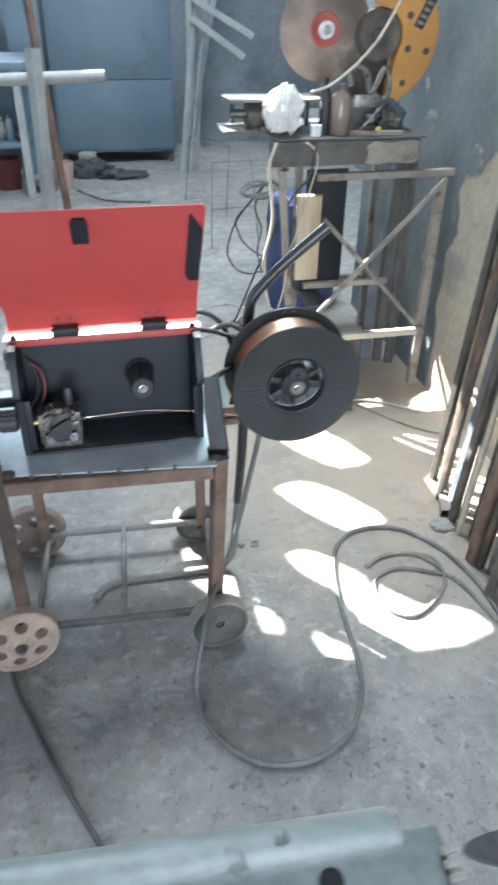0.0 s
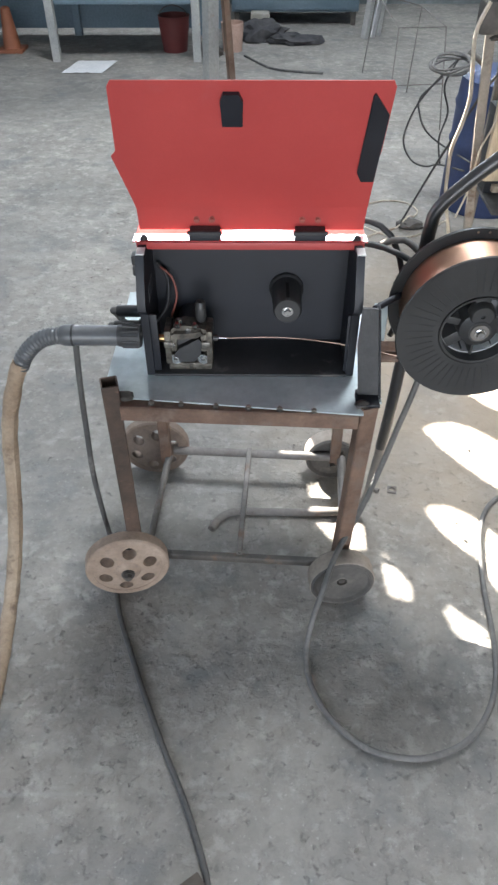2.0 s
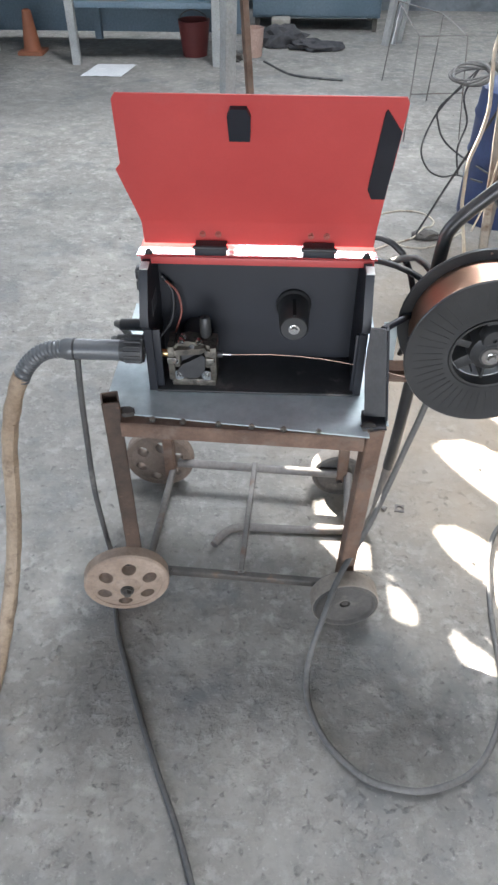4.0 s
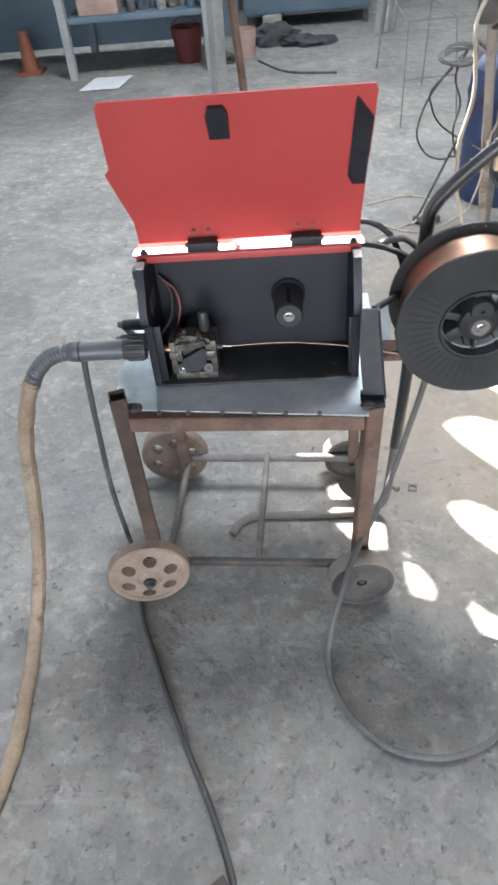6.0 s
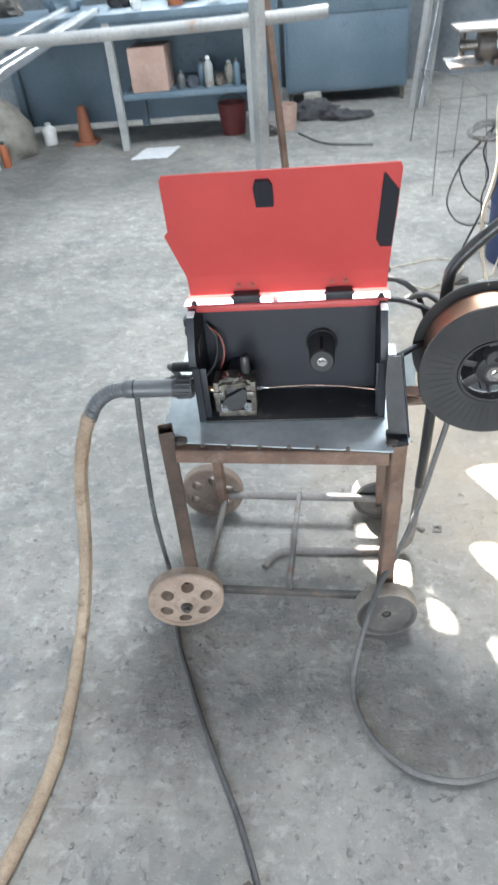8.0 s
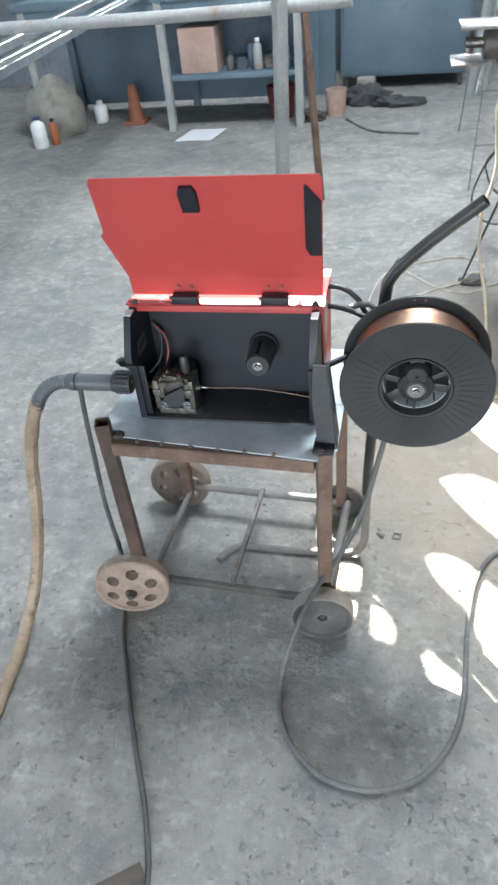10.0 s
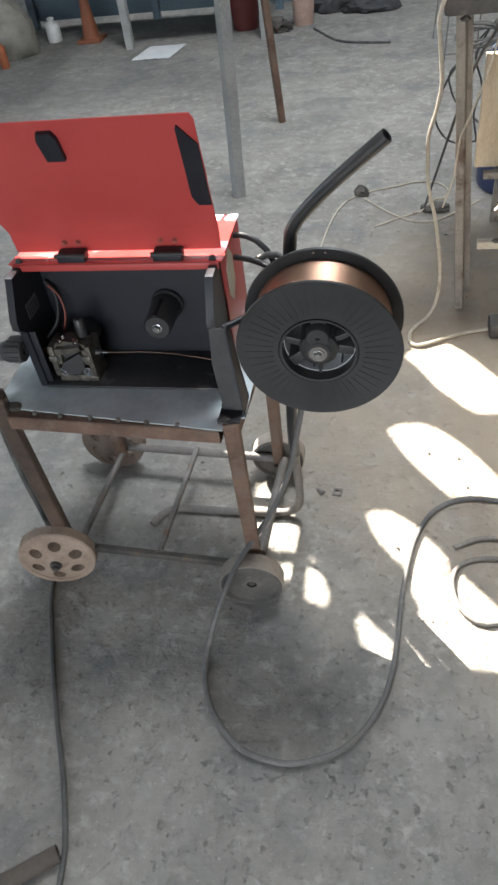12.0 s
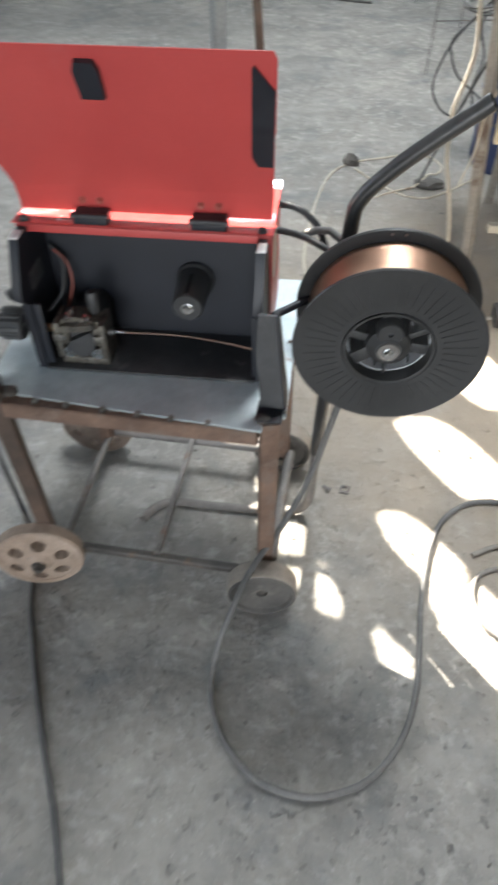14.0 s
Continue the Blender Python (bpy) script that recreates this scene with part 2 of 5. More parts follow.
M_BLUELEG = surface("worn_blue_grey_leg", (0.095, 0.105, 0.12), (0.16, 0.17, 0.18), (0.28, 0.24, 0.19), 8, 90, (0.45, 0.7), 0.1, 0.25, (0.56, 0.68), 10)
M_CREAMWALL = surface("cream_wall", (0.36, 0.305, 0.235), (0.48, 0.42, 0.335), (0.26, 0.25, 0.225), 2.4, 40, (0.8, 0.95), 0, 0.5, (0.56, 0.70), 3.0)
M_BOTTLE = plain("brown_clear_bottle", (0.24, 0.185, 0.15), 0.18)
M_DULLORANGE = plain("faded_orange_plastic", (0.24, 0.085, 0.042), 0.65)
# red lowered to hold the shade under the far bench
M_DULLRED = plain("dirty_dimmed_red_plastic", (0.13, 0.024, 0.022), 0.6)
M_YELLOW = plain("yellow_plastic", (0.55, 0.42, 0.10), 0.5)
M_DARKCLOTH = surface("dark_blue_grey_cloth", (0.05, 0.06, 0.075), (0.12, 0.135, 0.155), None, 9, 90, (0.8, 0.95), 0, 0.6)
M_REDWIRE = plain("orange_red_wire", (0.22, 0.055, 0.035), 0.5)
M_PLASTER = surface("peeling_plaster", (0.12, 0.14, 0.15), (0.20, 0.22, 0.22), (0.36, 0.33, 0.27), 2.2, 30, (0.8, 0.95), 0, 0.6, (0.63, 0.67), 2.6)
M_WALL = surface("dirty_workshop_wall", (0.16, 0.18, 0.20), (0.27, 0.29, 0.31), (0.11, 0.12, 0.13), 1.2, 24, (0.8, 0.95), 0, 0.4, (0.56, 0.7), 1.8)
M_ROOF = surface("corrugated_sheet", (0.26, 0.27, 0.28), (0.36, 0.37, 0.38), (0.22, 0.14, 0.09), 2, 40, (0.5, 0.7), 0.3, 0.2, (0.6, 0.72), 3)
M_BLUESTEEL = surface("blue_grey_cabinet_paint", (0.10, 0.15, 0.19), (0.15, 0.20, 0.245), (0.07, 0.09, 0.11), 1.5, 60, (0.4, 0.6), 0, 0.1, (0.58, 0.75), 2.5)
M_PALETUBE = surface("pale_painted_tube", (0.28, 0.285, 0.28), (0.38, 0.38, 0.365), (0.30, 0.20, 0.14), 6, 90, (0.5, 0.75), 0, 0.2, (0.62, 0.72), 10)
M_CREAM = surface("dusty_cream_leg", (0.46, 0.40, 0.31), (0.60, 0.54, 0.44), (0.24, 0.17, 0.12), 6, 90, (0.6, 0.85), 0, 0.3, (0.58, 0.68), 9)
M_WOOD = surface("raw_board", (0.46, 0.36, 0.24), (0.60, 0.50, 0.36), (0.34, 0.25, 0.16), 5, 60, (0.7, 0.9), 0, 0.25, (0.6, 0.75), 6, (6, 6, 1))
M_TABLEBROWN = surface("greasy_brown_channel", (0.075, 0.070, 0.066), (0.14, 0.13, 0.12), (0.23, 0.20, 0.17), 8, 90, (0.5, 0.8), 0.2, 0.3, (0.6, 0.72), 9)
M_ALUBAR = surface("aluminium_profile", (0.55, 0.56, 0.57), (0.70, 0.71, 0.72), None, 9, 120, (0.25, 0.4), 0.9, 0.05)
M_ORANGE = surface("orange_enamel", (0.50, 0.235, 0.06), (0.62, 0.31, 0.085), (0.33, 0.19, 0.09), 6, 120, (0.35, 0.5), 0, 0.08, (0.62, 0.76), 9)
M_DISC = surface("abrasive_disc", (0.17, 0.13, 0.105), (0.29, 0.225, 0.18), (0.36, 0.31, 0.26), 8, 160, (0.35, 0.55), 0.4, 0.4, (0.58, 0.7), 8)
M_REDPART = plain("faded_red_paint", (0.34, 0.075, 0.055), 0.5)
M_BLUE = surface("blue_plastic", (0.03, 0.05, 0.13), (0.045, 0.07, 0.17), None, 5, 90, (0.4, 0.6), 0, 0.08)
M_WHITE = surface("white_plastic", (0.68, 0.68, 0.66), (0.80, 0.80, 0.78), (0.52, 0.50, 0.46), 7, 90, (0.4, 0.6), 0, 0.08, (0.6, 0.74), 8)
M_RAG = surface("oily_rag", (0.035, 0.035, 0.04), (0.08, 0.078, 0.08), None, 14, 90, (0.8, 0.95), 0, 0.8)
M_SACK = surface("dusty_sack_cloth", (0.22, 0.205, 0.175), (0.33, 0.31, 0.27), (0.13, 0.12, 0.11), 8, 120, (0.8, 0.95), 0, 0.7, (0.58, 0.72), 7)
M_PINK = surface("faded_cardboard", (0.38, 0.25, 0.20), (0.50, 0.35, 0.29), (0.28, 0.20, 0.17), 5, 80, (0.75, 0.9), 0, 0.2, (0.58, 0.7), 4)
M_PAPER = surface("white_paper", (0.70, 0.71, 0.72), (0.80, 0.80, 0.80), None, 7, 100, (0.8, 0.9), 0, 0.1)
M_ORANGEPLASTIC = plain("orange_red_plastic", (0.38, 0.12, 0.05), 0.55)
M_GREYPIPE = surface("grey_primer_pipe", (0.135, 0.155, 0.148), (0.20, 0.222, 0.212), (0.26, 0.27, 0.255), 5, 80, (0.3, 0.5), 0, 0.15, (0.6, 0.75), 6)
# black that paints the shade inside holes and slots not cut out
M_HOLE = plain("hole_shade", (0.006, 0.006, 0.006), 0.9)


def bag_film():
    m = surface("thin_white_film", (0.78, 0.78, 0.76), (0.88, 0.88, 0.86), None, 10, 40, (0.25, 0.4), 0, 0.4)
    m.node_tree.nodes["Principled BSDF"].inputs["Transmission Weight"].default_value = 0.35
    return m


M_BAG = bag_film()

# ---- mesh helpers ----


def mesh_of(bm, smooth=40):
    bmesh.ops.recalc_face_normals(bm, faces=bm.faces)
    me = bpy.data.meshes.new("mesh")
    bm.to_mesh(me)
    bm.free()
    if smooth:
        me.shade_smooth()
        me.set_sharp_from_angle(angle=radians(smooth))
    return me


def part(name, bm, material, parent, label="", smooth=40):
    me = mesh_of(bm, smooth)
    me.materials.append(material)
    ob = new(name, me)
    top = parent
    shift = Matrix.Identity(4)
    while top is not None:
        shift = shift @ Matrix.Translation(-top.location)
        top = top.parent
    ob.parent = parent
    ob.matrix_parent_inverse = shift if parent.parent is None else Matrix.Identity(4)
    return tagged(ob, label)


def thing(name, at, label, category, group="", kind=""):
    ob = new(name)
    ob.empty_display_size = 0.05
    ob.location = at
    return tagged(ob, label, category, group, kind)


def solid(name, bm, material, label, category, group="", kind="", smooth=40):
    me = mesh_of(bm, smooth)
    me.materials.append(material)
    return tagged(new(name, me), label, category, group, kind)


def box(x0, x1, y0, y1, z0, z1, bevel=0.0, m=None, bm=None):
    bm = bm or bmesh.new()
    c = Matrix.LocRotScale(((x0 + x1) / 2, (y0 + y1) / 2, (z0 + z1) / 2), None, (abs(x1 - x0), abs(y1 - y0), abs(z1 - z0)))
    v = bmesh.ops.create_cube(bm, size=1, matrix=(m or Matrix.Identity(4)) @ c)["verts"]
    if bevel:
        es = list({e for p in v for e in p.link_edges})
        bmesh.ops.bevel(bm, geom=es, offset=bevel, segments=2, affect="EDGES", profile=0.6)
    return bm


def rod(p0, p1, r, seg=14, r2=None, bm=None, bevel=0.0):
    bm = bm or bmesh.new()
    p0, p1 = Vector(p0), Vector(p1)
    d = p1 - p0
    m = Matrix.Translation((p0 + p1) / 2) @ d.to_track_quat("Z", "Y").to_matrix().to_4x4()
    v = bmesh.ops.create_cone(bm, cap_ends=True, segments=seg, radius1=r, radius2=r if r2 is None else r2, depth=d.length, matrix=m)["verts"]
    if bevel:
        es = [e for e in {e for p in v for e in p.link_edges} if any(len(f.verts) > 4 for f in e.link_faces)]
        bmesh.ops.bevel(bm, geom=es, offset=bevel, segments=2, affect="EDGES", profile=0.6)
    return bm


def spline(points, step=0.02):
    """Catmull-Rom through the points, sampled evenly enough."""
    p = [Vector(q) for q in points]
    p = [p[0] * 2 - p[1]] + p + [p[-1] * 2 - p[-2]]
    out = []
    for a, b, c, d in zip(p, p[1:], p[2:], p[3:]):
        k = max(2, int((c - b).length / step))
        for i in range(k):
            t = i / k
            out.append(0.5 * (2 * b + (c - a) * t + (2 * a - 5 * b + 4 * c - d) * t * t + (3 * b - a - 3 * c + d) * t ** 3))
    return out + [p[-2]]


def tube(points, r, seg=10, step=0.02, bend=None, wall=0.0, bm=None):
    """A pipe swept along a smooth line. bend(s) scales the radius; wall opens the ends."""
    bm = bm or bmesh.new()
    line = spline(points, step) if step else [Vector(q) for q in points]
    up, rings, s = Vector((0.13, 0.21, 0.97)), [], 0.0
    for i, p in enumerate(line):
        d = (line[min(i + 1, len(line) - 1)] - line[max(i - 1, 0)]).normalized()
        u = (up - d * up.dot(d)).normalized()
        up, w = u, d.cross(u)
        rr = r * (bend(s) if bend else 1)
        rings.append([bm.verts.new(p + (u * math.cos(a) + w * math.sin(a)) * rr) for a in (2 * math.pi * k / seg for k in range(seg))])
        if i + 1 < len(line):
            s += (line[i + 1] - p).length
    for a, b in zip(rings, rings[1:]):
        for k in range(seg):
            bm.faces.new((a[k], a[(k + 1) % seg], b[(k + 1) % seg], b[k]))
    for ring, p, q in ((rings[0], line[0], line[1]), (rings[-1], line[-1], line[-2])):
        if wall:
            inner = [bm.verts.new(p + (v.co - p) * (1 - wall / r)) for v in ring]
            deep = [bm.verts.new(v.co + (q - p).normalized() * r * 2.2) for v in inner]
            for k in range(seg):
                j = (k + 1) % seg
                bm.faces.new((ring[k], ring[j], inner[j], inner[k]))
                bm.faces.new((inner[k], inner[j], deep[j], deep[k]))
            bm.faces.new(deep)
        else:
            bm.faces.new(ring)
    return bm


def lathe(profile, at, axis="Y", seg=48, bm=None):
    """Closed ring profile of (radius, along) turned about an axis through at."""
    bm = bm or bmesh.new()
    at = Vector(at)
    e = {"X": ((0, 1, 0), (0, 0, 1), (1, 0, 0)), "Y": ((1, 0, 0), (0, 0, 1), (0, 1, 0)), "Z": ((1, 0, 0), (0, 1, 0), (0, 0, 1))}[axis]
    u, v, w = (Vector(q) for q in e)
    rings = [[bm.verts.new(at + (u * math.cos(a) + v * math.sin(a)) * r + w * z) for a in (2 * math.pi * k / seg for k in range(seg))] for r, z in profile]
    for a, b in zip(rings, rings[1:] + rings[:1]):
        for k in range(seg):
            bm.faces.new((a[k], a[(k + 1) % seg], b[(k + 1) % seg], b[k]))
    return bm


def extrude_outline(pts, way, bm=None):
    """A flat outline pushed along way: a plate with thickness."""
    bm = bm or bmesh.new()
    way = Vector(way)
    a = [bm.verts.new(p) for p in pts]
    b = [bm.verts.new(Vector(p) + way) for p in pts]
    bm.faces.new(a)
    bm.faces.new(b[::-1])
    for i in range(len(a)):
        j = (i + 1) % len(a)
        bm.faces.new((a[j], a[i], b[i], b[j]))
    return bm


def holed(outline, holes, to3d, depth):
    """A plate from a 2D outline with through holes; to3d maps (u, v) to space, depth is its thickness vector."""
    from mathutils.geometry import delaunay_2d_cdt
    pts, edges = [], []
    for loop in [outline, *holes]:
        k = len(pts)
        pts += [Vector(p) for p in loop]
        edges += [(k + i, k + (i + 1) % len(loop)) for i in range(len(loop))]
    vs, es, fs, *_ = delaunay_2d_cdt(pts, edges, [], 0, 1e-6)

    def inside(p, loop):
        c = False
        for (x0, y0), (x1, y1) in zip(loop, loop[1:] + loop[:1]):
            if (y0 > p[1]) != (y1 > p[1]) and p[0] < (x1 - x0) * (p[1] - y0) / (y1 - y0) + x0:
                c = not c
        return c

    bm, depth = bmesh.new(), Vector(depth)
    front = [bm.verts.new(to3d(*v)) for v in vs]
    back = [bm.verts.new(Vector(to3d(*v)) + depth) for v in vs]
    for f in fs:
        c = sum((vs[i] for i in f), Vector((0, 0))) / len(f)
        if inside(c, outline) and not any(inside(c, h) for h in holes):
            bm.faces.new([front[i] for i in f])
            bm.faces.new([back[i] for i in reversed(f)])
    bm.edges.ensure_lookup_table()
    twin = dict(zip(front, back))
    rim = [e for e in bm.edges if len(e.link_faces) == 1 and e.verts[0] in twin]
    for e in rim:
        a, b = e.verts
        bm.faces.new((a, b, twin[b], twin[a]))
    bmesh.ops.delete(bm, geom=[v for v in bm.verts if not v.link_faces], context="VERTS")
    return bm


def circle(cx, cy, r, n=16, ry=None, turn=0.0):
    return [(cx + r * math.cos(2 * math.pi * k / n + turn), cy + (ry or r) * math.sin(2 * math.pi * k / n + turn)) for k in range(n)]


def lump(at, size, seed, rough=0.3, sub=3, crease=2.2):
    """A crumpled heap resting on the height at[2]."""
    bm = bmesh.new()
    bmesh.ops.create_icosphere(bm, subdivisions=sub, radius=1)
    off = Vector((seed * 3.1, seed * 1.7, seed * 2.3))
    for v in bm.verts:
        v.co *= 1 + rough * (noise.noise(v.co * crease + off) + 0.5 * noise.noise(v.co * crease * 2.7 + off))
        v.co = Vector((v.co.x * size[0], v.co.y * size[1], max(v.co.z, -0.45) * size[2]))
    low = min(v.co.z for v in bm.verts)
    bmesh.ops.translate(bm, verts=bm.verts, vec=Vector(at) - Vector((0, 0, low)))
    return bm


def square_tube(p0, p1, w, wall=0.003, turn=0.0, d=None):
    """Hollow rectangular tube from p0 to p1, open at the ends."""
    p0, p1 = Vector(p0), Vector(p1)
    d = d or w
    m = Matrix.Translation(p0) @ (p1 - p0).to_track_quat("Z", "Y").to_matrix().to_4x4() @ Matrix.Rotation(turn, 4, "Z")
    length = (p1 - p0).length
    bm = bmesh.new()
    rings = []
    for s, z in ((0, 0), (0, length), (wall, length), (wall, length - 0.06), (wall, 0.06), (wall, 0)):
        a, b = w / 2 - s, d / 2 - s
        c = min(0.003, a * 0.3) if not s else 0.0005
        rings.append([bm.verts.new(m @ Vector((x, y, z))) for x, y in ((-a + c, -b), (a - c, -b), (a, -b + c), (a, b - c), (a - c, b), (-a + c, b), (-a, b - c), (-a, -b + c))])
    for i in (0, 1, 2, 4):
        for k in range(8):
            j = (k + 1) % 8
            bm.faces.new((rings[i][k], rings[i][j], rings[i + 1][j], rings[i + 1][k]))
    for k in range(8):
        j = (k + 1) % 8
        bm.faces.new((rings[5][k], rings[5][j], rings[0][j], rings[0][k]))
    bm.faces.new(rings[3])
    bm.faces.new(rings[4])
    return bm


def screw(at, r, h, way=(0, -1, 0), bm=None):
    """A domed screw or bolt head with its flange."""
    at, way = Vector(at), Vector(way).normalized()
    bm = rod(at, at + way * h * 0.3, r * 1.35, 12, bm=bm)
    return rod(at + way * h * 0.3, at + way * h, r, 6, r * 0.85, bm=bm)

# ---- the room ----
XL, XR, XR2, YF, YB, ZR = -4.8, 1.37, 2.6, -4.5, 7.2, 5.2
bm = bmesh.new()
bmesh.ops.create_grid(bm, x_segments=60, y_segments=60, size=30)
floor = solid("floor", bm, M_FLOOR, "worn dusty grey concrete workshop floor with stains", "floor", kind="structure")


def on_roof(q):
    """The place in the roof that lights the floor at q."""
    s = ZR / SUN_WAY.z
    return (q[0] + s * SUN_WAY.x, q[1] + s * SUN_WAY.y)


# ragged gaps in the unseen roof shape the sun patches, each given by where its light falls on the floor
GAPS = [
    [(0.577, 1.065), (0.61, 1.12), (0.66, 1.14), (0.714, 1.147), (0.768, 1.103), (0.821, 1.03), (0.871, 0.955), (0.905, 0.87), (0.926, 0.823), (0.882, 0.793), (0.795, 0.785), (0.759, 0.815), (0.673, 0.915), (0.621, 1.011)],
    [(0.525, 0.702), (0.557, 0.728), (0.628, 0.736), (0.677, 0.711), (0.72, 0.672), (0.77, 0.613), (0.833, 0.52), (0.848, 0.468), (0.81, 0.438), (0.70, 0.444), (0.683, 0.46), (0.61, 0.552), (0.57, 0.61)],
    [(0.476, 0.36), (0.49, 0.379), (0.536, 0.381), (0.575, 0.358), (0.604, 0.333), (0.621, 0.305), (0.66, 0.264), (0.686, 0.225), (0.686, 0.195), (0.665, 0.172), (0.709, 0.194), (0.80, 0.09), (0.891, 0.065), (0.933, 0.039), (0.963, -0.007), (0.959, -0.04), (0.87, -0.066), (0.841, -0.072), (0.735, -0.064), (0.682, -0.073), (0.586, 0.045), (0.618, 0.072), (0.596, 0.125), (0.575, 0.205), (0.558, 0.215), (0.50, 0.29)],
    [(0.462, 0.03), (0.48, 0.052), (0.512, 0.017), (0.535, 0.0), (0.555, -0.028), (0.549, -0.055), (0.54, -0.082), (0.506, -0.06), (0.475, -0.02)],
    [(0.519, 0.049), (0.545, 0.036), (0.560, 0.010), (0.544, 0.017)],
    [(0.573, 0.0), (0.636, -0.078), (0.610, -0.077), (0.569, -0.032)],
    # split into parts that leave the shadow bands of trolley tubes
    [(0.160, 0.455), (0.200, 0.466), (0.243, 0.455), (0.262, 0.40), (0.283, 0.335), (0.301, 0.296), (0.299, 0.226), (0.236, 0.224), (0.210, 0.26), (0.176, 0.31), (0.165, 0.37)],
    [(0.25, 0.185), (0.297, 0.186), (0.298, 0.150), (0.290, 0.127), (0.270, 0.150)],
    [(0.332, 0.178), (0.362, 0.166), (0.378, 0.143), (0.392, 0.115), (0.394, 0.083), (0.385, 0.064), (0.337, 0.080)],
    [(0.336, 0.210), (0.343, 0.209), (0.352, 0.196), (0.340, 0.196)],
    [(1.85, 0.725), (1.855, 0.655), (1.79, 0.645), (1.735, 0.70), (1.68, 0.79), (1.69, 0.81), (1.73, 0.77), (1.785, 0.75)],
    [(1.55, 1.15), (1.535, 1.06), (1.44, 1.00), (1.34, 1.07), (1.22, 1.15), (1.27, 1.22), (1.35, 1.27), (1.39, 1.285), (1.46, 1.20)],
    [(1.09, 0.945), (1.13, 0.965), (1.21, 0.90), (1.335, 0.835), (1.34, 0.80), (1.275, 0.755), (1.287, 0.715), (1.255, 0.700), (1.15, 0.825), (1.065, 0.940)],
    [(1.07, 0.66), (1.16, 0.72), (1.24, 0.68), (1.31, 0.60), (1.42, 0.42), (1.46, 0.30), (1.38, 0.16), (1.30, 0.12), (1.27, 0.22), (1.21, 0.26), (1.15, 0.35), (1.08, 0.50)],
    [(1.50, 0.42), (1.62, 0.42), (1.72, 0.40), (1.84, 0.36), (1.86, 0.22), (1.78, 0.14), (1.68, 0.18), (1.60, 0.30), (1.50, 0.35)],
    [(1.40, 0.60), (1.43, 0.73), (1.50, 0.79), (1.57, 0.68), (1.51, 0.54), (1.44, 0.51)],
    [(1.01, 1.26), (1.06, 1.30), (1.13, 1.25), (1.12, 1.19), (1.05, 1.19)],
    [(0.48, -0.44), (0.60, -0.40), (0.80, -0.41), (0.95, -0.43), (0.97, -0.56), (0.85, -0.61), (0.60, -0.60), (0.48, -0.56)],
]


def glint(p, rx, ry, turn=0.0):
    """The floor end of a small shaft of sun that passes through p."""
    c, n = Vector(p) - SUN_WAY * (p[2] / SUN_WAY.z), len(GAPS)
    q = [(rx * math.cos(a) * (1 + 0.2 * math.sin(3 * a + n)), ry * math.sin(a)) for a in (2 * math.pi * k / 10 for k in range(10))]
    return [(c.x + x * math.cos(turn) - y * math.sin(turn), c.y + x * math.sin(turn) + y * math.cos(turn)) for x, y in q]


# shafts that reach the wall, tube end, bag and bench edge
for p, rx, ry, turn in (((1.367, 1.20, 0.50), 0.014, 0.065, 0.72), ((0.08, 2.40, 1.155), 0.05, 0.02, 0.1), ((0.69, 1.41, 1.15), 0.085, 0.06, 0.3), ((0.81, 1.375, 1.07), 0.024, 0.024, 0.0)):
    GAPS.append(glint(p, rx, ry, turn))
wall_left = solid("wall_left", holed([(YF, 0), (YB, 0), (YB, ZR), (YF, ZR)], [[(-0.8, 0.4), (2.2, 0.4), (2.2, 3.0), (-0.8, 3.0)]], lambda u, v: (XL, u, v), (-0.03, 0, 0)), M_ROOF, "unseen sheet metal side wall with a wide opening added for fill light", "wall", kind="structure", smooth=0)
wall_right = solid("wall_right", box(XR, XR + 0.25, YF, 2.3, 0, ZR), M_CREAMWALL, "cream wall under peeling blue-grey paint", "wall", kind="structure")
edge = [(1.31, 0.0), (1.302, 0.25), (1.335, 0.38), (1.312, 0.50), (1.322, 0.60), (1.268, 0.69), (1.262, 0.76), (1.30, 0.84), (1.285, 0.905), (1.18, 0.932), (1.10, 1.02), (0.95, 1.06), (0.86, 1.22), (0.60, 1.30), (0.20, 1.36), (-0.6, 1.33), (-1.6, 1.41), (-3.0, 1.36), (YF, 1.40)]
fine = []
for (ya, za), (yb, zb) in zip(edge, edge[1:]):
    n = max(2, int(math.hypot(yb - ya, zb - za) / 0.02))
    fine += [(ya + (yb - ya) * k / n + 0.012 * noise.noise(Vector((za * 31 + k, 0.3, 1.1))), max(0.0, za + (zb - za) * k / n + 0.010 * noise.noise(Vector((ya * 31 + k, 2.3, 0.1))) * (za > 0))) for k in range(n)]
part("paint_layer", extrude_outline([(XR - 0.003, y, z) for y, z in fine + [(YF, 1.40), (YF, ZR), (2.3, ZR), (2.3, 0.0)]], (0.0025, 0, 0)), M_PLASTER, wall_right, "peeling blue-grey paint", smooth=0)
solid("wall_recess", box(XR + 0.25, XR2, 2.05, 2.3, 0, ZR), M_WALL, "dirty grey workshop wall", "wall", kind="structure")
solid("wall_right_rear", box(XR2, XR2 + 0.25, 2.3, YB, 0, ZR), M_WALL, "dirty grey workshop wall", "wall", kind="structure")
# unseen sheet added to stop sun entering by the side opening
solid("side_sun_blocker", box(XL - 5.0, XL - 0.04, YF - 1.0, YB + 0.25, ZR, ZR + 0.03), M_ROOF, "added unseen sheet that keeps sun out of the side opening", "roof", kind="structure")
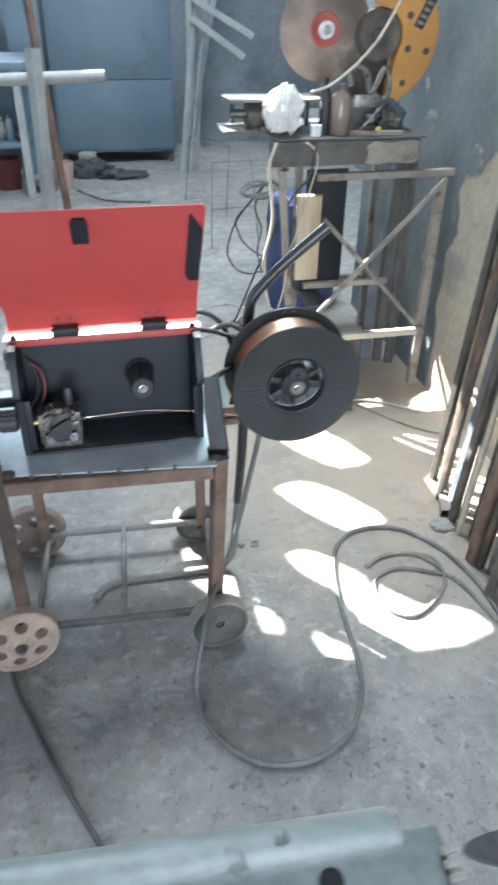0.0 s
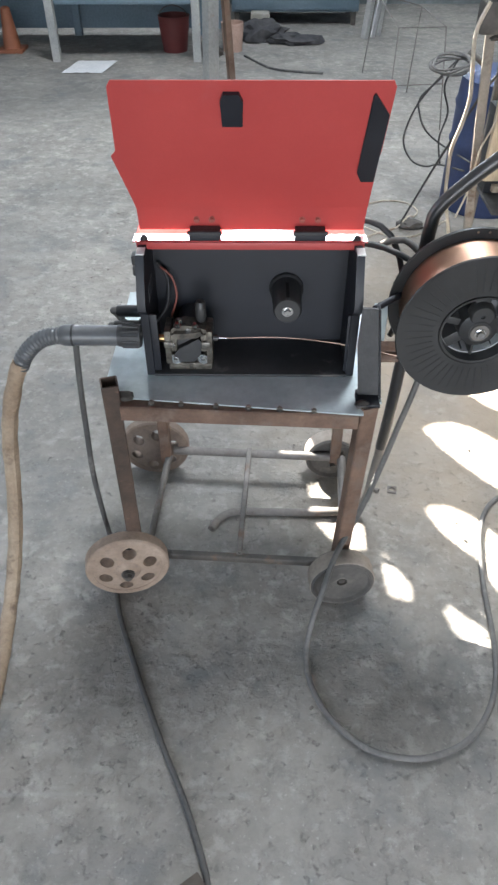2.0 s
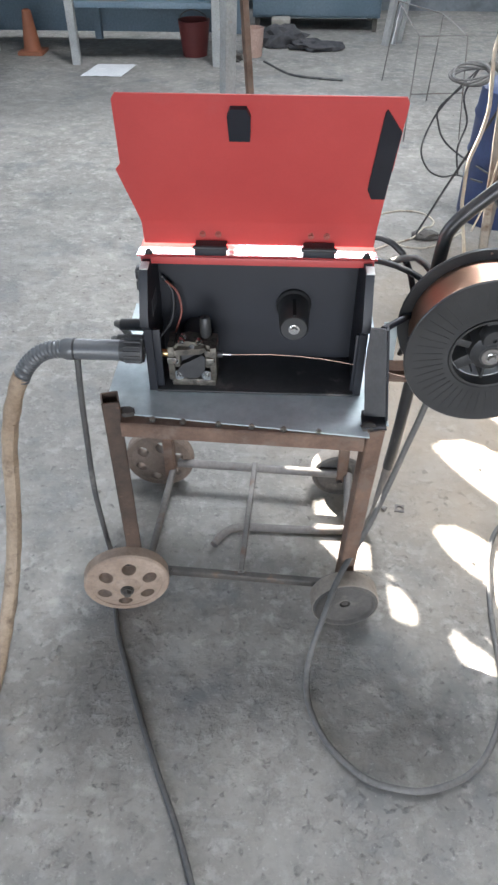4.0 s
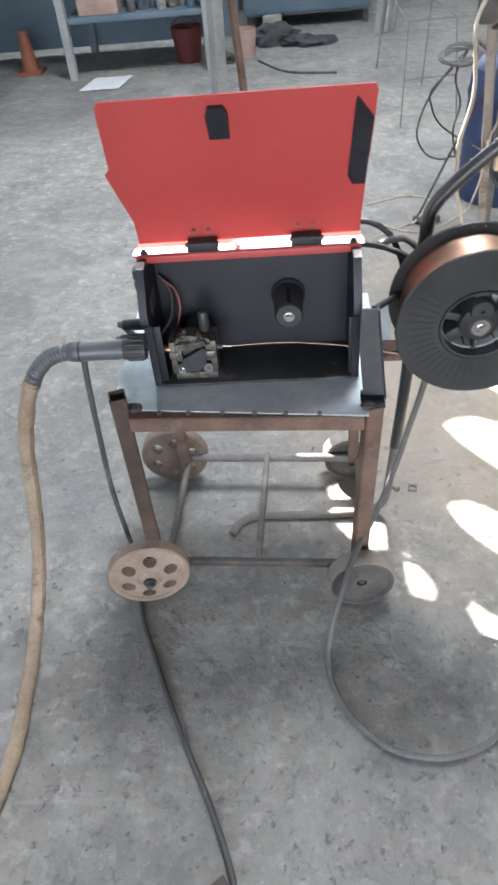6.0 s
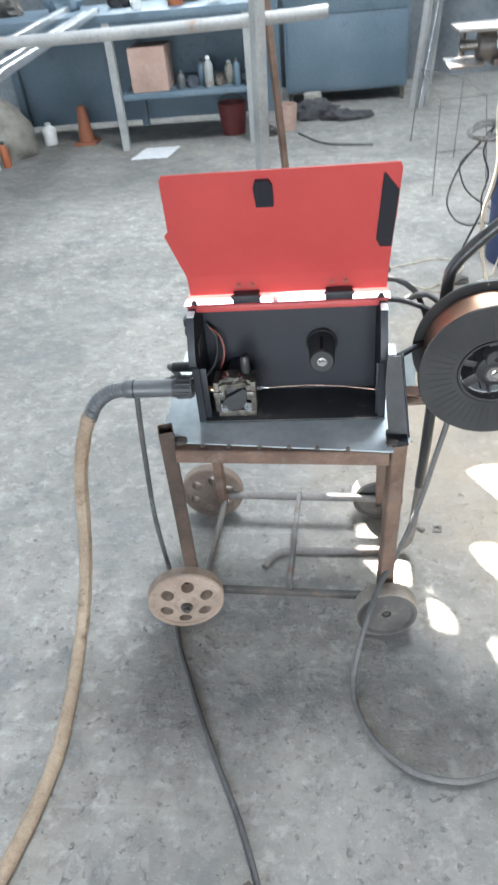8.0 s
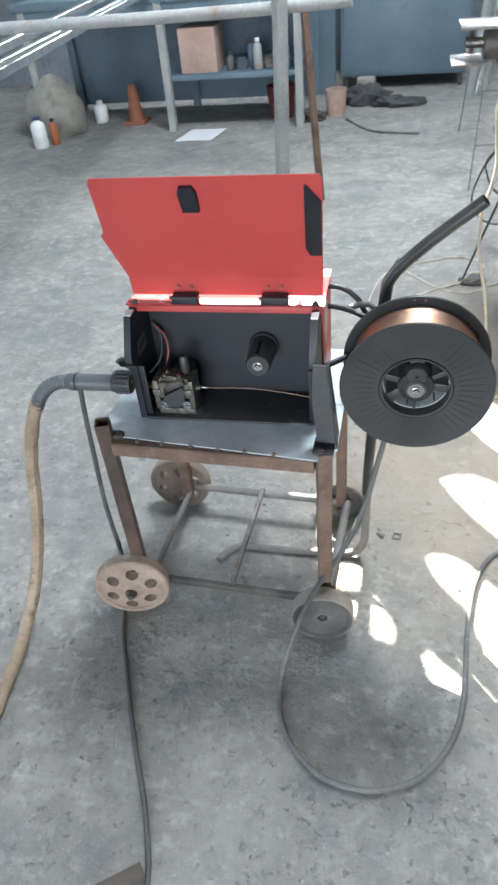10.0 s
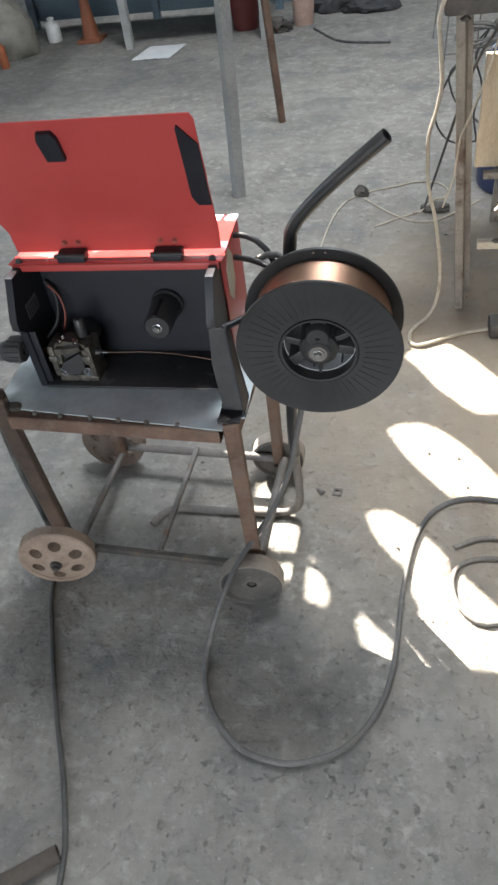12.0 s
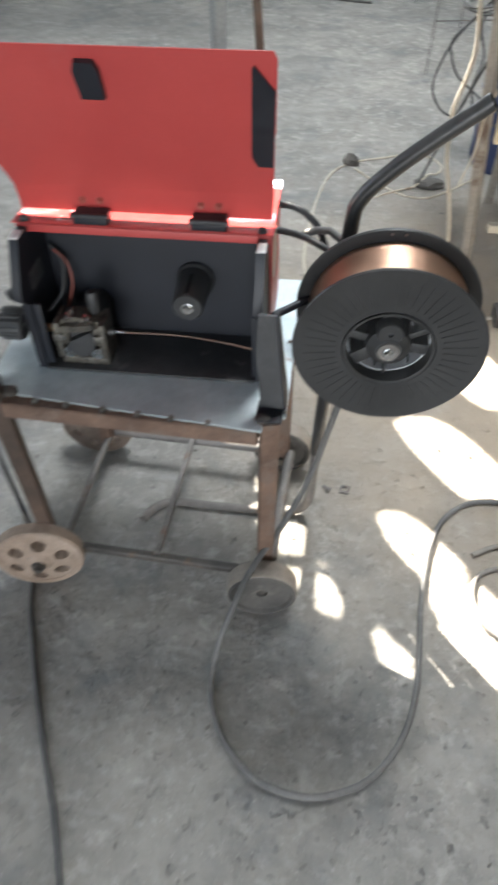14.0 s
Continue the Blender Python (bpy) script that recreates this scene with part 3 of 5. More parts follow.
# another unseen sheet, shading the back window from direct sun
solid("back_sun_blocker", box(XL - 2.2, XR2 + 0.25, YB + 0.26, YB + 4.4, ZR, ZR + 0.03), M_ROOF, "added unseen sheet that keeps sun out of the back window", "roof", kind="structure")
solid("wall_back", holed([(XL, 0), (XR2 + 0.25, 0), (XR2 + 0.25, ZR), (XL, ZR)], [[(-2.15, 2.2), (1.65, 2.2), (1.65, 3.15), (-2.15, 3.15)]], lambda u, v: (u, YB, v), (0, 0.25, 0)), M_WALL, "dirty blue-grey back wall with an added, unseen high window opening", "wall", kind="structure", smooth=0)
solid("wall_front", holed([(XL, 0), (XR + 0.25, 0), (XR + 0.25, ZR), (XL, ZR)], [[(-2.5, 0.001), (1.2, 0.001), (1.2, 3.4), (-2.5, 3.4)]], lambda u, v: (u, YF, v), (0, -0.25, 0)), M_WALL, "workshop front wall with an open doorway", "wall", kind="structure", smooth=0)
# roof out of view, added to mask the sun down to the patches
ceil = holed([(XL, YF - 0.25), (XR2 + 0.25, YF - 0.25), (XR2 + 0.25, YB + 0.25), (XL, YB + 0.25)],
             [[(0.1, 1.45), (1.36, 1.45), (1.36, 2.75), (0.1, 2.75)], [(-0.6, 4.9), (0.9, 4.9), (0.9, 6.1), (-0.6, 6.1)]] + [[on_roof(q) for q in g] for g in GAPS], lambda u, v: (u, v, ZR), (0, 0, 0.004))
solid("ceiling", ceil, M_ROOF, "unseen sheet metal roof with skylights, ragged gaps cut to shape sunlight", "ceiling", kind="structure", smooth=0)

# ---- trolley ----
PZ = 0.588
hang = part


def wheel(cart, name, x, y0, y1, r, z, holes, material, label, toe=0.0):
    y = (y0 + y1) / 2
    swing = Matrix.Translation((x, y, 0)) @ Matrix.Rotation(radians(toe), 4, "Z") @ Matrix.Translation((-x, -y, 0))

    def part(name, bm, *rest):
        bmesh.ops.transform(bm, matrix=swing, verts=bm.verts)
        return hang(name, bm, *rest)

    if holes:
        outline = circle(x, z, r - 0.012, 40)
        cut = [circle(x + r * 0.58 * math.cos(a), z + r * 0.58 * math.sin(a), r * 0.17, 12) for a in (math.pi / 3 * k + 0.35 for k in range(6))]
        bm = holed(outline, cut, lambda u, v: (u, y0 + 0.0025, v), (0, y1 - y0 - 0.005, 0))
        for v in bm.verts:
            v.co.y -= 0.018 * (1 - math.hypot(v.co.x - x, v.co.z - z) / (r - 0.012))
        w = part(name, bm, material, cart, label)
        part("rim", lathe([(r - 0.016, y0 - y), (r - 0.004, y0 - y), (r, y0 - y + 0.004), (r, y1 - y - 0.004), (r - 0.004, y1 - y), (r - 0.016, y1 - y)], (x, y, z)), material, w)
    else:
        w = part(name, lathe([(0.012, y0 - y + 0.010), (r * 0.40, y0 - y + 0.008), (r * 0.55, y0 - y + 0.011), (r * 0.80, y0 - y + 0.008), (r * 0.86, y0 - y + 0.001), (r - 0.007, y0 - y), (r - 0.0025, y0 - y + 0.004), (r - 0.0025, y1 - y - 0.004), (r * 0.80, y1 - y), (0.012, y1 - y - 0.01)], (x, y, z)), M_CASTER, cart, "dark caster wheel")
        part("tread", lathe([(r - 0.0028, y0 - y + 0.0045), (r - 0.001, y0 - y + 0.005), (r, y0 - y + 0.009), (r, y1 - y - 0.008), (r - 0.0028, y1 - y - 0.0045)], (x, y, z)), material, w, label)
    if not holes:
        part("axle", rod((x, y0 + 0.012, z), (x, y1 + 0.03 if y < 0.3 else y0 - 0.03, z), 0.008), M_MILL, w)
        return w
    if y > 0.3:
        part("axle", rod((x, y0 + 0.004, z), (x, y1 + 0.012, z), 0.008), M_MILL, w)
        return w
    part("hub_boss", lathe([(0.002, y0 - y - 0.017), (0.017, y0 - y - 0.016), (0.020, y0 - y - 0.013), (0.030, y0 - y - 0.008), (0.034, y0 - y - 0.004), (0.002, y0 - y - 0.004)], (x, y, z), seg=20), M_WHEEL, w)
    part("hub_washer", lathe([(0.002, y0 - y - 0.0205), (0.015, y0 - y - 0.0205), (0.016, y0 - y - 0.0165), (0.002, y0 - y - 0.0165)], (x, y, z), seg=20), M_MILL, w)
    part("axle_bolt", screw((x, y0 - 0.020, z), 0.010, 0.012), M_MILL, w)
    part("axle", rod((x, y0, z), (x, y1 + 0.05, z), 0.008), M_MILL, w)
    return w


def build_trolley():
    t = thing("welding_trolley", (0, 0.3, 0), "rusty welded square-tube trolley with galvanised top sheet", "trolley")
    skew = Matrix.Translation((-0.25, 0.115, 0)) @ Matrix.Rotation(radians(-3.2), 4, "Z") @ Matrix.Translation((0.25, -0.115, 0))

    def framed(name, bm, *rest):
        bmesh.ops.transform(bm, matrix=skew, verts=bm.verts)
        return hang(name, bm, *rest)

    for x, y, low, top in ((-0.264, 0.10, 0.135, 0.630), (0.224, 0.115, 0.160, 0.592), (-0.258, 0.48, 0.475, 0.58), (0.209, 0.505, 0.500, 0.58)):
        framed("leg", square_tube((x - (0.012 if y < 0.2 else 0), low, 0.075), (x, y, top), 0.033 if y < 0.2 else 0.028), M_DARKRUST if top > 0.6 else M_RUST, t)
    framed("front_rail", square_tube((-0.246, 0.0995, 0.5665), (0.206, 0.1025, 0.5665), 0.034), M_RUST, t)
    framed("rear_rail", square_tube((-0.238, 0.484, 0.566), (0.202, 0.490, 0.566), 0.032), M_RUST, t)
    for x in (-0.261, 0.223):
        framed("side_rail", square_tube((x, 0.121, 0.560), (x, 0.480, 0.560), 0.030), M_RUST, t)
    # top sheet laid a little askew over the frame, screwed along its front edge
    sheet = hang("top_sheet", extrude_outline([(-0.246, 0.108, PZ - 0.003), (0.212, 0.060, PZ - 0.003), (0.212, 0.100, PZ - 0.003), (0.250, 0.096, PZ - 0.003), (0.254, 0.505, PZ - 0.003), (-0.285, 0.505, PZ - 0.003), (-0.285, 0.122, PZ - 0.003), (-0.246, 0.122, PZ - 0.003)], (0, 0, 0.003)), M_GALV, t, "dull galvanised steel top sheet", 0)
    for k, x in enumerate((-0.188, -0.131, -0.065, -0.003, 0.056, 0.120)):
        hang("screw", screw((x, 0.094 - 0.0043 * k, PZ - 0.002), 0.0042, 0.007, (0, -0.25, 1)), M_ALU, sheet)
        hang("screw_washer", rod((x, 0.094 - 0.0043 * k, PZ - 0.0035), (x, 0.094 - 0.0043 * k, PZ - 0.0015), 0.0066, 12), M_MILL, sheet)
    for x, h in ((-0.238, 5), (0.214, 8)):
        framed("weld_bead", lump((x, 0.112, PZ - 0.004), (0.016, 0.012, 0.010), h, 0.4, 2), M_MILL, t)
    # low frame
    framed("low_front_rail", square_tube((-0.25, 0.134, 0.088), (0.225, 0.134, 0.088), 0.018, 0.002), M_MILL, t, "dark square low rail")
    framed("low_rear_rail", rod((-0.24, 0.500, 0.092), (0.205, 0.500, 0.092), 0.012), M_DULL, t)
    framed("low_side_rail", rod((-0.250, 0.14, 0.093), (-0.250, 0.47, 0.093), 0.009), M_DULL, t)
    framed("low_side_rail", rod((0.226, 0.17, 0.093), (0.226, 0.495, 0.093), 0.012), M_DULL, t)
    framed("middle_rail", square_tube((-0.028, 0.136, 0.103), (-0.028, 0.500, 0.106), 0.014), M_DULL, t)
    framed("axle_stub", box(-0.262, -0.190, 0.120, 0.132, 0.100, 0.108, 0.002), M_MILL, t)
    wheel(t, "front_wheel", -0.292, 0.078, 0.112, 0.098, 0.098, True, M_WHEEL, "dusty tan wheel with round holes", 11)
    wheel(t, "rear_wheel", -0.272, 0.500, 0.534, 0.094, 0.094, True, M_SHADEDWHEEL, "dirty brown wheel with round holes")
    wheel(t, "front_caster", 0.214, 0.050, 0.102, 0.077, 0.077, False, M_TYRE, "dusty tan-grey tyre", 5)
    wheel(t, "rear_caster", 0.224, 0.480, 0.534, 0.074, 0.074, False, M_TYRE, "dusty tan-grey tyre")
    # bent tube: foot, upright and push handle in one
    line = [(-0.105, 0.278, 0.0115), (-0.085, 0.316, 0.0115), (-0.04, 0.342, 0.0115), (0.06, 0.340, 0.0115), (0.19, 0.340, 0.0115), (0.255, 0.344, 0.0125), (0.288, 0.344, 0.032), (0.303, 0.336, 0.078), (0.306, 0.320, 0.16), (0.308, 0.290, 0.30), (0.312, 0.272, 0.43), (0.323, 0.282, 0.65), (0.332, 0.291, 0.84), (0.341, 0.293, 0.882), (0.368, 0.291, 0.917), (0.42, 0.284, 0.970), (0.504, 0.270, 1.046)]
    part("foot_tube", tube(line[:10], 0.0108, 16, 0.015, wall=0.002), M_DULL, t, "dusty bent foot tube")
    part("push_handle", tube(line[9:], 0.0128, 16, 0.015, wall=0.002), M_BLACKTUBE, t, "black bent steel tube handle")
    part("handle_bracket", box(0.238, 0.338, 0.268, 0.300, 0.560, 0.566, 0.001, bm=box(0.238, 0.338, 0.297, 0.301, 0.567, 0.592, 0.001)), M_RUST, t)
    # upright flat bar for the spool arm
    bm = extrude_outline([(0.206, 0.113, PZ + 0.004), (0.245, 0.111, PZ + 0.004), (0.238, 0.118, 0.660), (0.226, 0.128, 0.772), (0.199, 0.130, 0.772), (0.196, 0.123, 0.700)], (0, 0.006, 0))
    up = part("spool_upright", bm, M_DARKGREY, t, "dark grey flat bar")
    part("upright_edge", extrude_outline([(0.2462, 0.106, PZ + 0.001), (0.2462, 0.160, PZ + 0.001), (0.2275, 0.152, 0.772), (0.2275, 0.126, 0.772)], (0.003, 0, 0)), M_BLACK, up)
    part("foot_plate", box(0.200, 0.244, 0.078, 0.118, PZ + 0.001, PZ + 0.006, 0.001), M_BLACK, up)
    part("foot_lip", box(0.201, 0.243, 0.1185, 0.1235, PZ + 0.001, PZ + 0.012, 0.001), M_DARKGREY, up)
    part("spool_arm", tube([(0.222, 0.142, 0.765), (0.29, 0.20, 0.765), (0.36, 0.225, 0.762), (0.396, 0.215, 0.757), (0.3975, 0.19, 0.7555)], 0.0062, 12, 0.01), M_BLACK, t, "black bent spool arm")
    part("wing_plate", box(0.251, 0.280, 0.30, 0.304, PZ + 0.0005, 0.68, 0.001), M_GALV, t, "small galvanised bracket plate")
    return t


build_trolley()

# ---- wire feeder on the trolley ----


def build_feeder():
    f = thing("wire_feeder", (0, 0.3, PZ), "open black wire feeder box with raised red lid", "wire feeder")
    side = [(0.180, PZ + 0.001), (0.178, 0.728), (0.158, 0.746), (0.158, 0.765), (0.196, 0.838), (0.43, 0.838), (0.43, PZ + 0.001)]
    for name, x0, x1 in (("front_panel", -0.205, -0.190), ("rear_panel", 0.188, 0.203)):
        p = part(name, extrude_outline([(x0, y, z) for y, z in side], (x1 - x0, 0, 0)), M_BLACK, f, "black end panel")
        lip = 1 if x0 < 0 else -0.4
        xa = x1 if x0 < 0 else x0
        part("folded_lip", box(min(xa, xa + lip * 0.014), max(xa, xa + lip * 0.014), 0.183, 0.189, PZ + 0.01, 0.725, 0.001), M_BLACK, p)
        # white colour stands in for the bright reflection on the bare corner
        part("corner_cap", box(x0 + 0.001, x1 + 0.001, -0.004, 0.020, 0, 0.0025, 0.0008, Matrix.Translation((0, 0.200, 0.8390)) @ Matrix.Rotation(radians(4), 4, "X")), M_WHITE, p, "bare corner, its highlight painted white")
    part("back_panel", box(-0.190, 0.188, 0.302, 0.306, PZ + 0.002, 0.830), M_BLACK, f)
    part("base_plate", box(-0.190, 0.188, 0.176, 0.302, PZ + 0.001, PZ + 0.006, 0.001), M_DARKGREY, f)
    part("back_cover", box(-0.205, 0.203, 0.430, 0.434, PZ + 0.001, 0.838, 0.001), M_RED, f)
    part("top_cover", box(-0.213, 0.210, 0.2785, 0.434, 0.8375, 0.8405, 0.001), M_COVER, f, "glossy red top cover reflecting daylight")
    # strip tilted back to catch the added window's reflection
    part("cover_front", extrude_outline([(-0.215, 0.242, 0.8410), (-0.215, 0.242, 0.8440), (-0.215, 0.278, 0.8408), (-0.215, 0.278, 0.8378)], (0.427, 0, 0)), M_COVER, f, "glossy red front strip of the cover", 0)
    part("cover_lip", box(-0.208, 0.206, 0.2385, 0.2415, 0.829, 0.8425, 0.0008), M_RED, f, "red painted cover edge")
    part("side_cover", box(0.2036, 0.2070, 0.262, 0.434, PZ + 0.02, 0.8382, 0.0008), M_RED, f, "red side cover")
    for x in (-0.195, 0.193):
        part("cover_screw", screw((x, 0.250, 0.8430), 0.0055, 0.008, (0, 0, 1)), M_DARKGREY, f)
    # lid: bent sheet leaning forward above its hinge
    rows = [(0.2745, 0.8515, -0.205, 0.206), (0.2700, 0.892, -0.206, 0.208), (0.2668, 0.900, -0.207, 0.2085), (0.2275, 1.000, -0.231, 0.2120), (0.2225, 1.011, -0.2215, 0.2135), (0.1800, 1.1190, -0.2145, 0.2175), (0.1770, 1.1285, -0.2080, 0.2125)]
    bm = bmesh.new()
    a = [[bm.verts.new((xl + (xr - xl) * k / 6, y, z)) for k in range(7)] for y, z, xl, xr in rows]
    b = [[bm.verts.new(v.co + Vector((0, 0.0018, 0.0005))) for v in r] for r in a]
    for g in (a, b):
        for r, s in zip(g, g[1:]):
            for k in range(6):
                bm.faces.new((r[k], r[k + 1], s[k + 1], s[k]))
    rim_a = [a[0][k] for k in range(7)] + [r[6] for r in a[1:]] + [a[-1][k] for k in range(5, -1, -1)] + [r[0] for r in a[-2:0:-1]]
    rim_b = [b[0][k] for k in range(7)] + [r[6] for r in b[1:]] + [b[-1][k] for k in range(5, -1, -1)] + [r[0] for r in b[-2:0:-1]]
    for i in range(len(rim_a)):
        j = (i + 1) % len(rim_a)
        bm.faces.new((rim_a[i], rim_a[j], rim_b[j], rim_b[i]))
    lid = part("lid", bm, M_RED, f, "raised red painted sheet lid", smooth=20)

    def on_lid(x, z, off=0.0):
        y = 0.2655 + (z - 0.903) * (0.1835 - 0.2655) / (1.112 - 0.903)
        return (x, y - off, z - off * 0.35)

    part("latch", extrude_outline([on_lid(x, z, 0.009) for x, z in ((-0.044, 1.060), (-0.046, 1.100), (-0.041, 1.112), (-0.017, 1.112), (-0.011, 1.100), (-0.012, 1.060))], (0, 0.008, 0.003)), M_BLACK, lid, "black plastic latch")
    part("corner_pad", extrude_outline([on_lid(x, z, 0.004) for x, z in ((0.1785, 0.972), (0.187, 0.954), (0.209, 0.954), (0.2145, 1.076), (0.188, 1.111), (0.185, 1.106))], (0, 0.003, 0.001)), M_BLACK, lid, "black corner pad")
    for x in (-0.084, 0.108):
        h = part("hinge", box(x - 0.028, x + 0.028, 0.244, 0.2722, 0.842, 0.8600, 0.003), M_BLACK, lid, "black metal hinge")
        part("hinge_pin", rod((x - 0.031, 0.247, 0.857), (x + 0.031, 0.247, 0.857), 0.0042, 10), M_DARKGREY, h)
        for dx in (-0.015, 0.013):
            part("bolt", screw((x + dx, 0.2712, 0.872), 0.0045, 0.006), M_REDPART, lid)
    # inner spool hub
    hub = part("spool_hub", lathe([(0.004, 0.212), (0.024, 0.212), (0.027, 0.216), (0.030, 0.290), (0.034, 0.294), (0.034, 0.3015), (0.004, 0.3015)], (0.07, 0, 0.716), seg=32), M_PLASTIC, f, "black plastic spool hub")
    part("hub_nut", screw((0.07, 0.2125, 0.716), 0.008, 0.009), M_STEEL, hub)
    # black strip paints the shaded slot on the uncut hub
    part("slot_shade_strip", box(0.067, 0.073, 0.213, 0.270, 0.7425, 0.7455), M_HOLE, hub)
    # drive unit
    d = part("drive_unit", box(-0.156, -0.084, 0.202, 0.238, 0.612, 0.672, 0.006), M_DARKGREY, f, "greasy cast aluminium drive unit")
    part("base_flange", box(-0.162, -0.076, 0.190, 0.250, PZ + 0.0065, 0.6115, 0.004), M_GREASY, d)
    for x in (-0.147, -0.093):
        r = part("drive_roll", lathe([(0.003, -0.014), (0.011, -0.014), (0.0125, -0.006), (0.011, 0.0), (0.003, 0.0)], (x, 0.2015, 0.622), seg=20), M_STEEL, d)
        part("roll_screw", screw((x, 0.1875, 0.622), 0.0045, 0.007), M_STEEL, r)
    for x in (-0.152, -0.088):
        part("frame_post", box(x - 0.009, x + 0.009, 0.190, 0.2015, 0.638, 0.676, 0.003), M_GREASY, d)
        part("post_screw", screw((x, 0.1895, 0.654), 0.0038, 0.005), M_STEEL, d)
    for x in (-0.160, -0.080):
        part("side_frame", box(x - 0.006, x + 0.006, 0.186, 0.2395, 0.6115, 0.686, 0.002), M_GREASY, d)
    part("top_block", box(-0.158, -0.082, 0.205, 0.236, 0.6725, 0.6763, 0.002), M_GREASY, d)
    for x, z in ((-0.140, 0.690), (-0.107, 0.6885)):
        part("adjust_screw", screw((x, 0.200, z), 0.005, 0.010, (0, -0.3, 1)), M_STEEL, d)
    part("roll_cover", extrude_outline([(-0.151, 0.187, 0.630), (-0.146, 0.187, 0.619), (-0.128, 0.187, 0.615), (-0.110, 0.187, 0.617), (-0.097, 0.187, 0.633), (-0.0955, 0.187, 0.664), (-0.101, 0.187, 0.669), (-0.122, 0.187, 0.656), (-0.140, 0.187, 0.646)], (0, 0.014, 0)), M_DARKGREY, d, "dark greasy roll cover")
    part("pressure_lever", extrude_outline([(-0.150, 0.184, 0.668), (-0.104, 0.184, 0.673), (-0.092, 0.184, 0.680), (-0.096, 0.184, 0.687), (-0.126, 0.184, 0.682), (-0.148, 0.184, 0.682)], (0, 0.012, 0)), M_GREASY, d)
    for x in (-0.159, -0.086):
        part("clamp_pad", box(x - 0.009, x + 0.009, 0.183, 0.1895, 0.650, 0.664, 0.003), M_ALU, d)
    part("pressure_arm", extrude_outline([(-0.156, 0.196, 0.6765), (-0.084, 0.196, 0.6765), (-0.086, 0.196, 0.684), (-0.106, 0.196, 0.690), (-0.128, 0.196, 0.694), (-0.150, 0.196, 0.688)], (0, 0.034, 0)), M_GREASY, d)
    part("arm_pin", rod((-0.120, 0.1935, 0.684), (-0.120, 0.232, 0.684), 0.005, 12), M_STEEL, d)
    part("arm_nut", screw((-0.138, 0.212, 0.6905), 0.006, 0.008, (0, 0, 1)), M_STEEL, d)
    part("tension_knob", lathe([(0.002, 0.690), (0.008, 0.6905), (0.0105, 0.698), (0.0105, 0.728), (0.008, 0.733), (0.002, 0.733)], (-0.096, 0.220, 0), "Z", 18), M_PLASTIC, d, "black tension knob")
    part("brass_inlet", rod((-0.192, 0.214, 0.655), (-0.156, 0.214, 0.653), 0.0075, 16), M_BRASS, d, "brass outlet guide")
    part("inlet_guide", rod((-0.084, 0.212, 0.656), (-0.064, 0.212, 0.656), 0.0085, 16, 0.006), M_PLASTIC, d)
    part("guide_tip", rod((-0.064, 0.212, 0.656), (-0.047, 0.211, 0.656), 0.0024, 10), M_STEEL, d)
    part("drive_motor", rod((-0.120, 0.236, 0.655), (-0.120, 0.3015, 0.655), 0.028, 24, bevel=0.003), M_DARKGREY, f, "dark drive motor")
    part("gas_hose", tube([(-0.188, 0.240, 0.672), (-0.165, 0.262, 0.70), (-0.163, 0.285, 0.745), (-0.182, 0.292, 0.775)], 0.0036, 10, 0.01), M_BLACKCABLE, f)
    part("motor_lead", tube([(-0.16, 0.262, 0.668), (-0.146, 0.270, 0.715), (-0.155, 0.280, 0.752), (-0.176, 0.288, 0.768)], 0.0022, 8, 0.01), M_REDWIRE, f)
    part("side_label", extrude_outline([(0.2075, y, z) for y, z in ((0.285, 0.80), (0.315, 0.835), (0.345, 0.80), (0.345, 0.745), (0.315, 0.715), (0.285, 0.745))], (0.0006, 0, 0)), M_CREAM, f, "cream six-sided label")
    part("label_plate", box(-0.1898, -0.1890, 0.205, 0.255, 0.74, 0.772), M_GREYPLASTIC, f, "small grey label")
    for k in range(5):
        part("label_bar", box(-0.1889, -0.1886, 0.209 + 0.009 * k, 0.213 + 0.009 * k, 0.744, 0.768), M_BLACK, f)
    # sockets on the outer face of the front panel
    for y, z in ((0.225, 0.672), (0.262, 0.684)):
        plug = part("panel_plug", tube([(-0.2055, y, z), (-0.235, y + 0.002, z), (-0.266, y + 0.006, z - 0.003)], 0.0120, 14, 0.01), M_PLASTIC, f, "black plug with cable")
        part("plug_cable", tube([(-0.264, y + 0.006, z - 0.003), (-0.278, y + 0.020, z - 0.010), (-0.282, y + 0.06, z - 0.04), (-0.275, y + 0.10, z - 0.09)], 0.0075, 10, 0.01), M_CABLE, plug)
        part("plug_collar", rod((-0.2055, y, z), (-0.218, y, z), 0.017, 18, bevel=0.002), M_PLASTIC, plug)
    for z in (0.812, 0.790):
        part("panel_knob", box(-0.2190, -0.2055, 0.226, 0.250, z - 0.009, z + 0.009, 0.003), M_PLASTIC, f, "small black panel knob")
    return f


build_feeder()

# wire running from the drive to the spool
solid("welding_wire", tube([(-0.047, 0.211, 0.656), (0.05, 0.204, 0.663), (0.15, 0.190, 0.662), (0.25, 0.172, 0.652), (0.30, 0.160, 0.645), (0.345, 0.150, 0.6415)], 0.0008, 6), M_WIRE, "thin copper-coated welding wire", "wire")

# ---- wire spool ----


